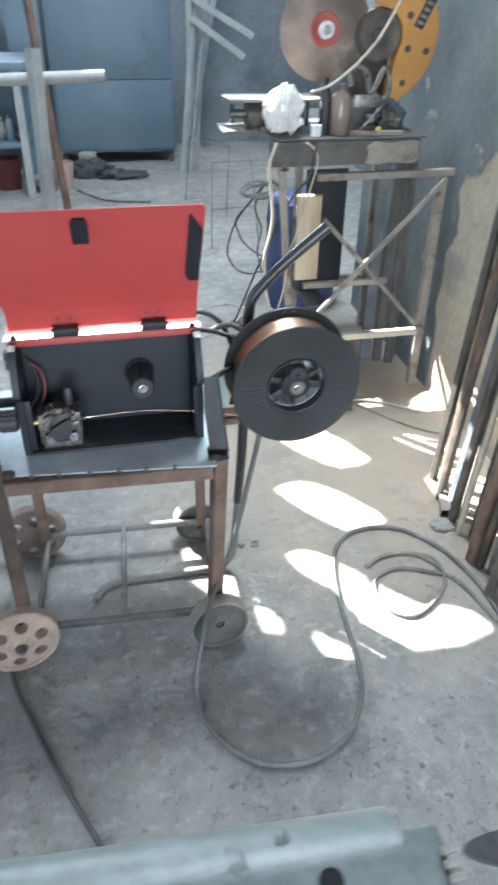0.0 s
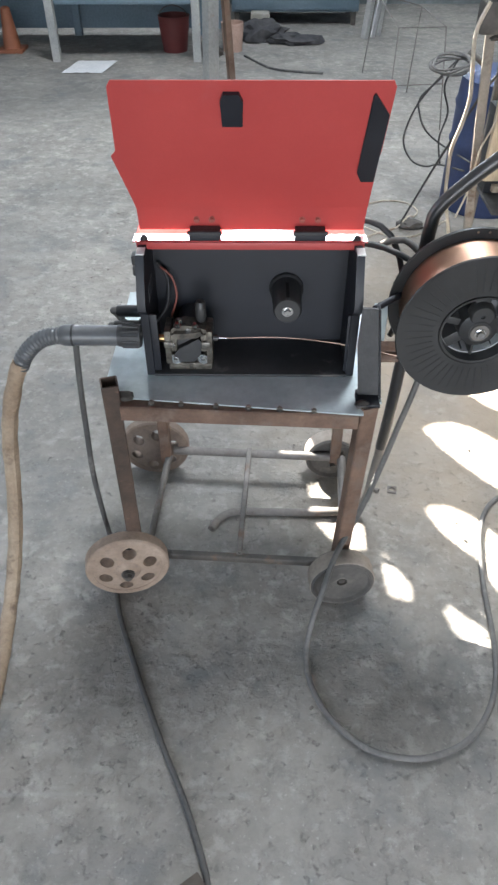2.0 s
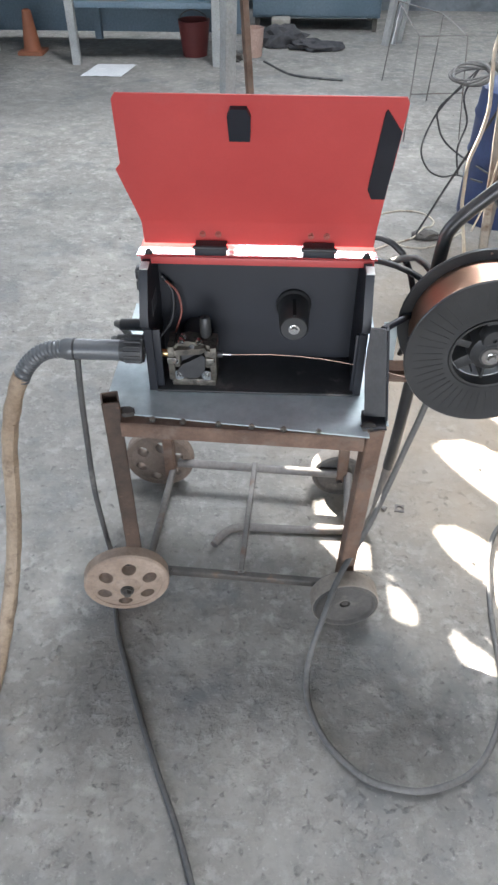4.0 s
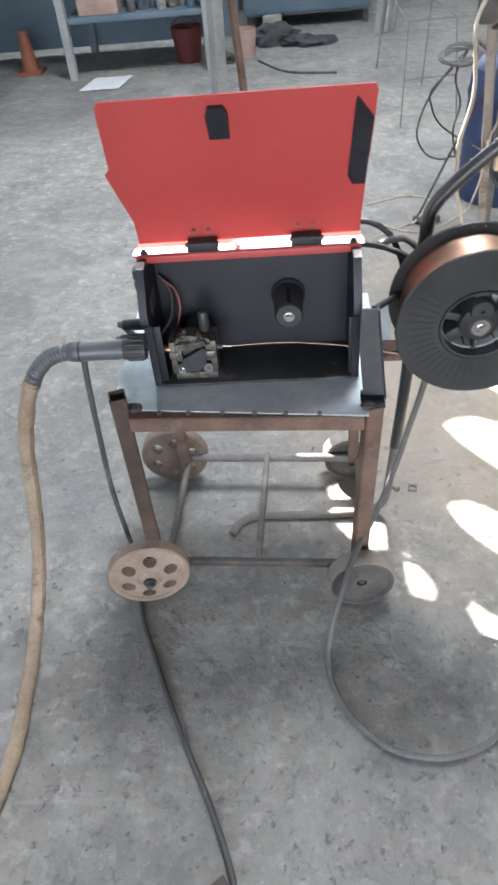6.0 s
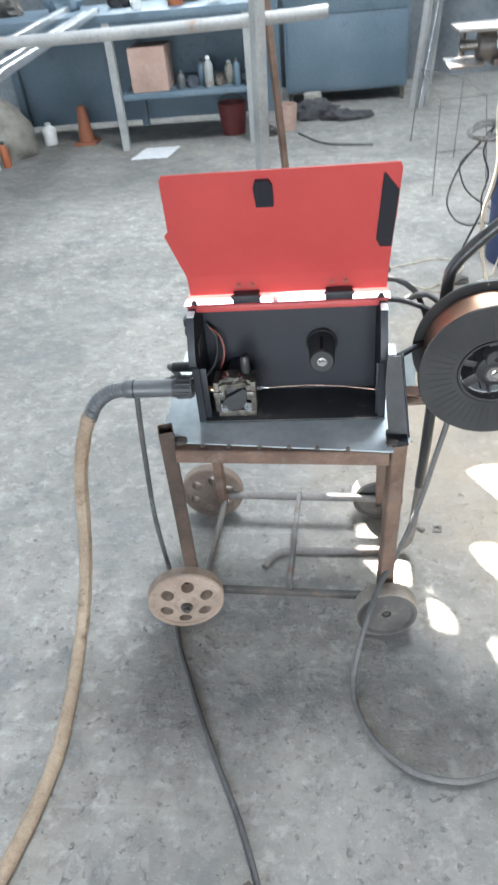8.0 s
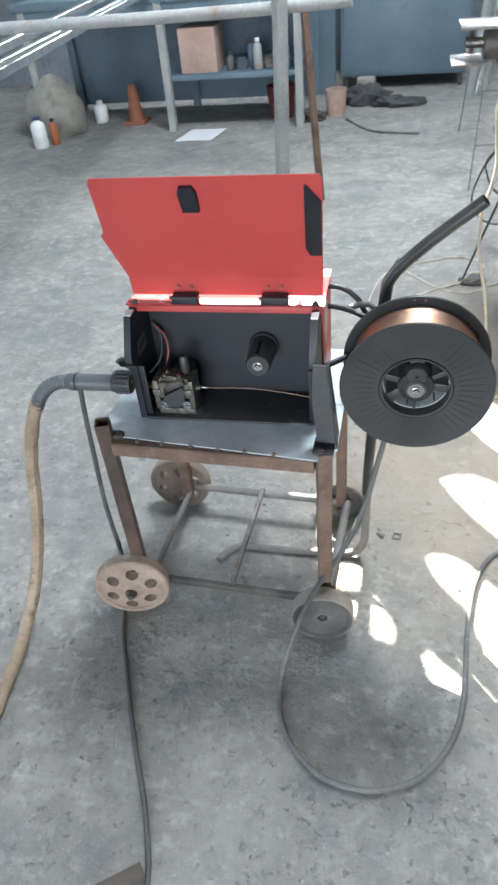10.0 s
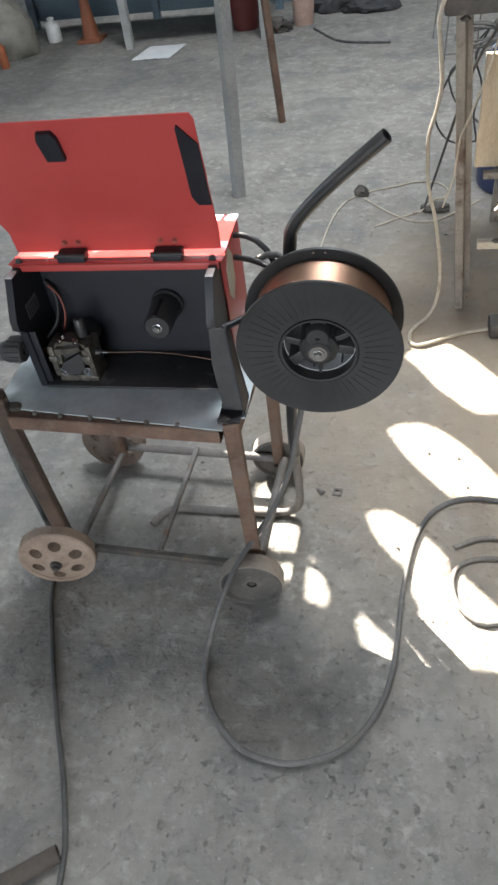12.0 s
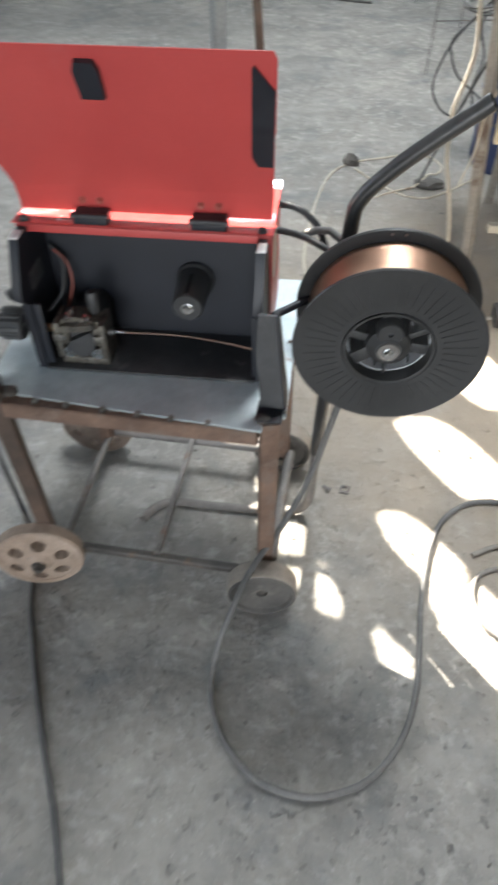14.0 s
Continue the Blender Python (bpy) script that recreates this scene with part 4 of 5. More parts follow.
def build_spool():
    c = Vector((0.399, 0.145, 0.751))
    s = thing("wire_spool", c, "black plastic spool of copper welding wire", "wire spool")
    tilt = Matrix.Translation(c) @ Matrix.Rotation(radians(2), 4, "X")

    def turned(name, bm, mat, parent, label=""):
        bmesh.ops.transform(bm, matrix=tilt, verts=bm.verts)
        return part(name, bm, mat, parent, label)

    front = turned("front_flange", lathe([(0.068, -0.047), (0.071, -0.050), (0.138, -0.051), (0.1435, -0.052), (0.145, -0.049), (0.1435, -0.0455), (0.068, -0.0445)], (0, 0, 0), seg=72), M_PLASTIC, s)
    bm = bmesh.new()
    for k in range(48):
        a = 2 * math.pi * k / 48
        box(0.080, 0.130, -0.0513, -0.0500, -0.0003, 0.0003, m=Matrix.Rotation(a, 4, "Y"), bm=bm)
    tagged(turned("flange_rib", bm, M_PLASTIC, front), kind="stuff")
    turned("rear_flange", lathe([(0.068, 0.045), (0.1435, 0.0455), (0.145, 0.049), (0.1435, 0.0525), (0.138, 0.0515), (0.068, 0.050)], (0, 0, 0), seg=72), M_PLASTIC, s)
    turned("core", lathe([(0.0640, -0.0500), (0.068, -0.0505), (0.068, 0.0505), (0.0640, 0.0500)], (0, 0, 0), seg=48), M_PLASTIC, s)
    turned("copper_winding", lathe([(0.0685, -0.0440), (0.125, -0.0440), (0.1255, -0.030), (0.1245, 0.0), (0.1255, 0.030), (0.125, 0.0445), (0.0685, 0.0445)], (0, 0, 0), seg=96), M_COPPER, s, "tightly wound copper wire")
    for x in (-0.011, 0.009):
        turned("flange_hole", rod((x, 0.0448, 0.137), (x, 0.0440, 0.137), 0.0024, 10), M_STEEL, s)
    holder = turned("hub_holder", lathe([(0.006, -0.054), (0.020, -0.054), (0.023, -0.050), (0.033, -0.044), (0.036, -0.030), (0.037, 0.050), (0.006, 0.050)], (0, 0, 0), seg=32), M_PLASTIC, s, "black hub holder")
    turned("core_liner", lathe([(0.0615, -0.026), (0.0638, -0.026), (0.0638, 0.046), (0.0615, 0.046)], (0, 0, 0), seg=48), M_LINER, s, "grey ribbed core liner")
    for deg, w in ((90, 0.026), (28, 0.010), (352, 0.018), (270, 0.005), (215, 0.022), (165, 0.014)):
        turned("hub_arm", box(0.030, 0.0610, -0.036, 0.020, -w / 2, w / 2, 0.002, Matrix.Rotation(radians(-deg), 4, "Y")), M_PLASTIC, holder)
    turned("hub_lobe", lathe([(0.004, -0.052), (0.018, -0.052), (0.021, -0.047), (0.022, -0.030), (0.004, -0.030)], (0, 0, 0.030), seg=24), M_PLASTIC, holder)
    for k in range(7):
        m = Matrix.Rotation(2 * math.pi * k / 7, 4, "Y")
        turned("liner_rib", box(0.0590, 0.0614, -0.020, 0.044, -0.0012, 0.0012, m=m), M_PLASTIC, s)
    turned("hub_nut", screw((0, -0.0565, 0), 0.0075, 0.008), M_STEEL, holder)
    turned("hub_washer", lathe([(0.004, -0.0565), (0.016, -0.0565), (0.016, -0.0542), (0.004, -0.0542)], (0, 0, 0), seg=24), M_RUBBER, holder)
    turned("axle_pin", rod((0, 0.050, 0), (0, 0.068, 0), 0.009), M_MILL, holder)
    return s


build_spool()

# ---- torch lead, cables ----


def build_torch_lead():
    t = thing("torch_lead", (-0.30, 0.17, 0.0), "torch lead in worn brown leather sheath plugged into feeder", "hose")
    ring = lambda s: 1.0 + 0.10 * (math.cos(s * 2 * math.pi / 0.0075) > 0)
    grip = part("connector", lathe([(0.008, -0.250), (0.0190, -0.250), (0.0195, -0.246), (0.0195, -0.335), (0.0205, -0.338), (0.0205, -0.350), (0.0180, -0.358), (0.008, -0.358)], (0, 0.170, 0.688), "X", 28), M_GREYPLASTIC, t, "grey plastic connector grip")
    part("grip_band", lathe([(0.018, -0.3325), (0.0208, -0.3325), (0.0208, -0.3365), (0.018, -0.3365)], (0, 0.170, 0.688), "X", 28), M_BLACKCABLE, grip)
    nut = part("collar_nut", lathe([(0.008, -0.2065), (0.0215, -0.2065), (0.022, -0.212), (0.022, -0.240), (0.0205, -0.2495), (0.008, -0.2495)], (0, 0.170, 0.688), "X", 14), M_DARKGREY, t, "dark ribbed collar nut")
    for k in range(14):
        a = 2 * math.pi * k / 14
        part("rib", rod((-0.211, 0.17 + 0.022 * math.cos(a), 0.688 + 0.022 * math.sin(a)), (-0.241, 0.17 + 0.022 * math.cos(a), 0.688 + 0.022 * math.sin(a)), 0.0022, 8), M_DARKGREY, nut)
    part("bend_spring", tube([(-0.356, 0.170, 0.688), (-0.385, 0.169, 0.684), (-0.412, 0.166, 0.670), (-0.436, 0.162, 0.644), (-0.447, 0.160, 0.622)], 0.0155, 16, 0.0018, ring), M_GREYPLASTIC, t, "ribbed grey strain relief")
    wob = lambda s: 1.0 + 0.06 * noise.noise(Vector((s * 22, 0.3, 0.7))) + 0.04 * math.sin(s * 90)
    line = [(-0.444, 0.160, 0.632), (-0.460, 0.157, 0.600), (-0.488, 0.152, 0.52), (-0.506, 0.145, 0.44), (-0.518, 0.130, 0.34), (-0.530, 0.090, 0.22), (-0.545, 0.03, 0.11), (-0.552, -0.06, 0.042), (-0.546, -0.17, 0.023), (-0.540, -0.30, 0.0175), (-0.556, -0.44, 0.0175), (-0.590, -0.60, 0.0175), (-0.62, -0.75, 0.0175), (-0.66, -1.0, 0.0175), (-0.75, -1.4, 0.0175)]
    sheath = part("sheath", tube(line, 0.0165, 14, 0.012, wob, wall=0.003), M_HOSE, t, "creased brown leather sheath")
    seam = [Vector(p) + Vector((0.010, -0.0120, 0.003)) for p in line[2:11]]
    part("seam", tube(seam, 0.0036, 6, 0.012), M_HOSE, sheath)
    return t


build_torch_lead()
solid("brown_tube", tube([(-0.079, -0.545, 0.017), (-0.16, -0.602, 0.017), (-0.30, -0.700, 0.017), (-0.55, -0.860, 0.017)], 0.017, 20, 0.03, wall=0.004), M_BROWNTUBE, "dark brown tube end lying on the floor", "tube")
solid("control_cable", tube([(-0.334, 0.172, 0.672), (-0.342, 0.175, 0.58), (-0.350, 0.180, 0.46), (-0.357, 0.182, 0.30), (-0.350, 0.180, 0.14), (-0.338, 0.165, 0.040), (-0.333, 0.110, 0.0062), (-0.312, 0.02, 0.0062), (-0.268, -0.09, 0.0062), (-0.230, -0.18, 0.0062), (-0.175, -0.300, 0.0062), (-0.123, -0.405, 0.0062), (-0.082, -0.505, 0.0062), (-0.067, -0.56, 0.0062), (-0.05, -0.68, 0.0062)], 0.0062, 10), M_CABLE, "dusty dark control cable on the floor", "cable")

power = [(0.255, 0.36, 0.78), (0.30, 0.34, 0.80), (0.345, 0.305, 0.76), (0.365, 0.270, 0.66), (0.358, 0.245, 0.58), (0.343, 0.232, 0.505), (0.325, 0.232, 0.41), (0.306, 0.228, 0.315), (0.262, 0.175, 0.218), (0.194, 0.071, 0.160), (0.166, 0.008, 0.125), (0.143, -0.035, 0.070), (0.129, -0.080, 0.022), (0.129, -0.135, 0.0066), (0.145, -0.190, 0.0066), (0.178, -0.247, 0.009), (0.240, -0.303, 0.013), (0.305, -0.322, 0.015), (0.368, -0.320, 0.015), (0.455, -0.280, 0.013), (0.522, -0.192, 0.012), (0.556, -0.075, 0.009), (0.575, 0.12, 0.0066), (0.605, 0.28, 0.0066), (0.66, 0.385, 0.0066), (0.75, 0.432, 0.0066), (0.87, 0.408, 0.0066), (0.965, 0.29, 0.0066), (1.005, 0.13, 0.0066), (1.01, -0.05, 0.0066), (1.05, -0.30, 0.0066), (1.12, -0.70, 0.0066)]
solid("power_cable", tube(power, 0.0066, 12), M_GREYCABLE, "thick grey power cable looped on the floor", "cable")
solid("cable_coil", tube([(0.702, 0.262, 0.008), (0.757, 0.292, 0.008), (0.812, 0.300, 0.008), (0.872, 0.285, 0.010), (0.912, 0.245, 0.018), (0.922, 0.190, 0.010), (0.899, 0.134, 0.008), (0.830, 0.074, 0.006), (0.766, 0.045, 0.006), (0.718, 0.068, 0.006), (0.692, 0.140, 0.006), (0.715, 0.210, 0.006), (0.801, 0.236, 0.006), (0.887, 0.200, 0.006), (0.942, 0.165, 0.006), (0.967, 0.090, 0.006), (0.987, -0.020, 0.006)], 0.0058, 12), M_RUBBER, "dusty grey cable end coiled on the floor", "cable")
solid("earth_cable", tube([(0.205, 0.38, 0.822), (0.235, 0.375, 0.822), (0.275, 0.36, 0.800), (0.305, 0.34, 0.73), (0.31, 0.33, 0.64), (0.30, 0.34, 0.58)], 0.0062, 10), M_BLACKCABLE, "black cable from the back of the feeder", "cable", "feeder cables")
solid("gas_cable", tube([(0.205, 0.36, 0.785), (0.24, 0.35, 0.785), (0.29, 0.325, 0.778), (0.345, 0.30, 0.745), (0.368, 0.29, 0.68), (0.372, 0.29, 0.60)], 0.0062, 10), M_BLACKCABLE, "black cable from the back of the feeder", "cable", "feeder cables")

# small loose metal on the floor
nut = holed([(0.380, 0.425), (0.405, 0.422), (0.409, 0.447), (0.384, 0.450)], [circle(0.3945, 0.436, 0.008, 12)], lambda u, v: (u, v, 0.0005), (0, 0, 0.005))
solid("square_washer", nut, M_DULL, "dull square washer lying on the floor", "washer", smooth=0)
solid("short_bolt", screw((0.355, 0.428, 0.006), 0.0055, 0.022, (-0.8, 0.6, 0.0)), M_DULL, "short dull bolt lying on the floor", "bolt")

random.seed(11)
bm = bmesh.new()
for k in range(90):
    x, y, s = random.uniform(-1.1, 1.0), random.uniform(-0.85, 2.6), random.uniform(0.0022, 0.0060)
    m = Matrix.Translation((x, y, s * 0.55)) @ Matrix.Rotation(random.uniform(0, 6.28), 4, "Z") @ Matrix.Diagonal((s * random.uniform(0.8, 1.8), s, s * 0.6, 1))
    bmesh.ops.create_icosphere(bm, subdivisions=1, radius=1, matrix=m)
solid("floor_grit", bm, M_RUBBER, "small grey chips and grit scattered on the floor", "grit", kind="stuff", smooth=0)

# ---- pipe in front of the trolley ----


def build_near_pipe():
    t = thing("grey_pipe", (-0.4, -0.99, 1.0255), "grey primed steel pipe with drilled hole lying on stands", "pipe")
    m = look((0.146, -1.032, 1.063), (-0.9, -0.964, 1.063))
    r = 0.0375

    def placed(bm):
        bmesh.ops.transform(bm, matrix=m, verts=bm.verts)
        return bm

    body = part("pipe_body", placed(tube([(0, 0, -0.020), (0, 0, -0.245)], r, 40, 0, wall=0.004)), M_GREYPIPE, t)
    part("pipe_sleeve", placed(tube([(0, 0, -0.248), (0, 0, -1.05)], r * 0.985, 40, 0, wall=0.004)), M_GREYPIPE, t)
    # black disc paints the dark of the drilled hole, pipe left whole
    part("hole_shade_disc", placed(rod((-0.0105, 0.0325, -0.063), (-0.0117, 0.0360, -0.063), 0.0068, 20)), M_HOLE, body)
    part("weld_spatter", placed(lump((0.004, r - 0.003, -0.115), (0.010, 0.004, 0.008), 4)), M_GREYPIPE, body)
    part("weld_spatter", placed(lump((0.014, r - 0.004, -0.088), (0.007, 0.004, 0.006), 9)), M_GREYPIPE, body)
    part("end_bracket", placed(box(-0.024, 0.020, 0.018, 0.0215, -0.019, 0.006, 0.001, Matrix.Rotation(radians(14), 4, "Z"))), M_GREYPIPE, t, "torn grey bracket")
    for k in range(4):
        part("bracket_ridge", placed(rod((-0.020 + 0.0065 * k, 0.0205 + 0.0018 * k, 0.002), (-0.019 + 0.0065 * k, 0.0200 + 0.0018 * k, 0.012), 0.0022, 8)), M_SACK, t, "pale ridged tip")
    part("clamp_knob", placed(lump((0.012, 0.024, -0.018), (0.004, 0.004, 0.005), 3, 0.2, 2)), M_GREYPIPE, t)
    low = [(0.012 * math.sin(a) - 0.026, -0.006, 0.060 - 0.052 * math.cos(a)) for a in (2 * math.pi * k / 20 for k in range(20))]
    part("lower_flap", placed(extrude_outline(low, (0, 0.004, 0))), M_RAG, t, "dark flattened flap")
    tongue = [(0.013 * math.sin(a) * (1.0 - 0.25 * math.cos(a)), 0, 0.062 - 0.044 * math.cos(a)) for a in (2 * math.pi * k / 20 for k in range(20))]
    part("dark_flap", placed(extrude_outline([(x + 0.004 - z * 0.08, 0.015 - z * 0.05, z) for x, y, z in tongue], (0, 0.003, 0))), M_RAG, t, "dark flattened flap")
    return t


build_near_pipe()


def build_stand(x):
    s = thing("pipe_stand", (x, -0.935, 0), "low steel stand under the grey pipe", "stand", "pipe stands")
    part("post", square_tube((x, -0.985, 0.01), (x, -0.985, 1.0205), 0.04), M_MILL, s)
    part("base", box(x - 0.14, x + 0.14, -1.10, -0.85, 0.0, 0.01, 0.002), M_MILL, s)
    part("saddle", box(x - 0.03, x + 0.03, -1.03, -0.940, 1.0205, 1.0253, 0.001), M_MILL, s)


for x in (-0.40, -0.82):
    build_stand(x)

# ---- cutting bench beside the right wall ----


def build_bench():
    b = thing("cutting_bench", (1.0, 1.65, 0), "dirty welded steel cutting bench with crossed braces", "workbench")
    part("top_channel", box(0.64, 1.20, 1.33, 1.39, 0.945, 1.030, 0.012), M_TABLEBROWN, b, "greasy dark steel channel")
    part("top_plate", box(0.66, 1.22, 1.335, 2.05, 1.0305, 1.038, 0.002), M_TABLEBROWN, b)
    worn = [(0.985, 0.952), (1.02, 0.947), (1.10, 0.953), (1.17, 0.947), (1.195, 0.958), (1.190, 1.000), (1.198, 1.022), (1.15, 1.027), (1.08, 1.018), (1.02, 1.026), (0.992, 1.010), (0.998, 0.985)]
    part("rust_plate", extrude_outline([(x, 1.3265, z) for x, z in worn], (0, 0.003, 0)), M_RAIL, b, "ragged rusted patch plate")
    part("upper_rail", square_tube((0.82, 1.345, 0.905), (1.355, 1.345, 0.908), 0.026), M_RAIL, b)
    part("leg", square_tube((0.772, 1.365, 0.0), (0.690, 1.385, 0.944), 0.028), M_RAIL, b, "worn dusty leg")
    part("leg", square_tube((0.802, 1.48, 0.0), (0.714, 1.48, 0.944), 0.026), M_RAIL, b)
    part("leg", square_tube((1.318, 1.36, 0.0), (1.318, 1.36, 0.890), 0.034), M_RAIL, b)
    for x in (0.945, 1.318):
        part("leg", square_tube((x, 2.02, 0.0), (x, 2.02, 1.030), 0.030), M_RAIL, b)
    part("lower_rail", square_tube((0.803, 1.345, 0.262), (1.300, 1.345, 0.262), 0.028), M_CREAM, b)
    part("lower_rail", square_tube((0.965, 2.02, 0.262), (1.294, 2.02, 0.262), 0.034), M_RAIL, b)
    part("middle_rail", square_tube((0.803, 1.40, 0.475), (1.16, 1.40, 0.475), 0.024), M_RAIL, b)
    for p0, p1 in (((0.845, 1.320, 0.760), (1.318, 1.320, 0.262)), ((1.300, 1.298, 0.890), (0.842, 1.298, 0.400))):
        part("brace", square_tube(p0, p1, 0.019, 0.002, d=0.016), M_RAIL, b)
    part("back_sheet", box(0.965, 1.16, 1.96, 1.965, 0.24, 0.80), M_BLACK, b, "black back sheet")
    part("floor_shelf", box(0.90, 1.0, 1.62, 1.955, 0.281, 0.290, 0.001), M_TABLEBROWN, b)
    for x, y, z in ((0.700, 1.3695, 0.925), (1.302, 1.330, 0.278), (0.862, 1.330, 0.275)):
        part("weld_bead", lump((x, y, z), (0.014, 0.010, 0.010), x * 9, 0.4, 2), M_MILL, b)
    return b


build_bench()
solid("wood_panel", box(0.775, 0.868, 1.425, 1.455, 0.4880, 0.82, 0.004), M_WOOD, "pale raw wooden board standing in the bench", "board")
case = thing("black_case", (0.9, 1.8, 0.2905), "black metal case stored in the bench", "case")
part("body", box(0.905, 0.995, 1.80, 1.94, 0.2905, 0.56, 0.012), M_BLACK, case)
part("lid", box(0.901, 0.999, 1.796, 1.944, 0.5605, 0.60, 0.008), M_BLACK, case)
part("handle", tube([(0.92, 1.801, 0.45), (0.92, 1.78, 0.455), (0.97, 1.78, 0.455), (0.97, 1.801, 0.45)], 0.005, 8, 0.01), M_MILL, case)
for x0, x1, y, top, dx, mat, lab in ((1.175, 1.225, 1.62, 0.93, 0.004, M_BLUELEG, "blue-grey"), (1.232, 1.272, 1.60, 0.93, 0.012, M_TABLEBROWN, "dark brown"), (1.280, 1.315, 1.57, 0.90, -0.008, M_TABLEBROWN, "dark brown"), (1.322, 1.350, 1.62, 0.91, 0.0, M_DULL, "dull grey")):
    solid("standing_board", extrude_outline([(x0, y, 0.0), (x1, y, 0.0), (x1 + dx, y + 0.03, top - 0.01), (x0 + dx + 0.006, y + 0.03, top)], (0, 0.018, 0)), mat, lab + " board stored upright in the bench", "board", "stored boards")


def build_saw():
    s = thing("cutoff_saw", (1.08, 1.6, 1.038), "old abrasive cut-off saw with orange belt guard", "saw")
    cx, cz = 1.064, 1.345
    outer = [(cx + 0.222 * math.cos(a), cz + 0.226 * math.sin(a)) for a in (radians(-62 + 160 * k / 30) for k in range(31))]
    inner = [(cx + 0.088 * math.cos(a), cz + 0.088 * math.sin(a)) for a in (radians(95 - 120 * k / 20) for k in range(21))]
    g = part("belt_guard", holed(outer + inner + [(1.128, 1.25), (1.118, 1.14), (1.132, 1.108)], [], lambda u, v: (u, 1.50, v), (0, 0.05, 0)), M_ORANGE, s, "orange enamelled belt guard")
    part("pulley", lathe([(0.004, -0.012), (0.020, -0.012), (0.024, -0.004), (0.060, 0.004), (0.082, -0.002), (0.086, 0.004), (0.086, 0.10), (0.004, 0.10)], (cx, 1.515, cz), seg=36), M_MILL, s, "dark belt pulley")
    for a, r in ((-55, 0.185), (-20, 0.12), (-15, 0.19), (30, 0.125), (75, 0.18)):
        part("guard_bolt", screw((cx + r * math.cos(radians(a)), 1.499, cz + r * math.sin(radians(a))), 0.009, 0.008), M_MILL, g)
    m = Matrix.Translation((1.232, 0, 1.425)) @ Matrix.Rotation(radians(25), 4, "Y")
    plate = part("marking_plate", box(-0.018, 0.018, 1.4968, 1.4995, -0.062, 0.062, 0.001, m), M_DARKGREY, g, "dark maker's plate")
    for k in range(5):
        part("marking_bar", box(-0.011, 0.011, 1.4958, 1.4966, -0.050 + 0.022 * k, -0.040 + 0.022 * k, m=m), M_SACK, plate)
    d = part("abrasive_disc", lathe([(0.012, -0.002), (0.162, -0.002), (0.165, 0.0), (0.162, 0.002), (0.012, 0.002)], (0.868, 1.52, 1.362), seg=64), M_DISC, s, "worn grey-brown abrasive disc")
    part("disc_flange", lathe([(0.030, -0.012), (0.050, -0.014), (0.056, -0.004), (0.030, -0.004)], (0.868, 1.52, 1.362), seg=32), M_REDPART, d, "red painted flange ring")
    part("flange_plate", lathe([(0.003, -0.016), (0.028, -0.016), (0.0295, -0.004), (0.003, -0.004)], (0.868, 1.52, 1.362), seg=32), M_WHITE, d, "pale flange plate")
    part("disc_nut", screw((0.868, 1.503, 1.362), 0.012, 0.016), M_STEEL, d)
    part("arbor", rod((0.868, 1.523, 1.362), (0.868, 1.70, 1.362), 0.022), M_MILL, s)
    part("arm", box(0.84, 1.14, 1.63, 1.70, 1.30, 1.385, 0.015), M_MILL, s, "dark swing arm")
    part("pedestal", box(1.00, 1.16, 1.62, 1.82, 1.0385, 1.299, 0.02), M_MILL, s)
    part("motor", rod((1.064, 1.62, 1.345), (1.064, 1.95, 1.345), 0.080, 28, bevel=0.01), M_MILL, s, "dark electric motor")
    part("handle", tube([(0.90, 1.665, 1.386), (0.88, 1.66, 1.50), (0.84, 1.64, 1.62)], 0.013, 12), M_MILL, s)
    return s


build_saw()


def build_grinder():
    v = thing("bench_grinder", (0.70, 1.52, 1.038), "dark bench grinder body with two steel rest plates", "bench grinder")
    part("body", rod((0.585, 1.535, 1.092), (0.80, 1.535, 1.092), 0.048, 28, bevel=0.012), M_MILL, v)
    part("base", box(0.63, 0.77, 1.47, 1.60, 1.0385, 1.060, 0.006), M_MILL, v)
    part("rest_plate", box(0.510, 0.86, 1.44, 1.62, 1.1425, 1.151, 0.002), M_DULL, v, "worn steel rest plate")
    part("rest_plate", box(0.490, 0.60, 1.43, 1.60, 1.046, 1.054, 0.002), M_DULL, v, "worn steel rest plate")
    for x in (0.55, 0.84):
        part("rest_post", rod((x, 1.60, 1.039 if x > 0.66 else 1.055), (x, 1.60, 1.142), 0.009, 10), M_MILL, v)
    part("plate_arm", box(0.60, 0.70, 1.555, 1.60, 1.0395, 1.0455, 0.001), M_MILL, v)
    part("spindle", rod((0.53, 1.535, 1.095), (0.585, 1.535, 1.095), 0.016), M_ALU, v)


build_grinder()


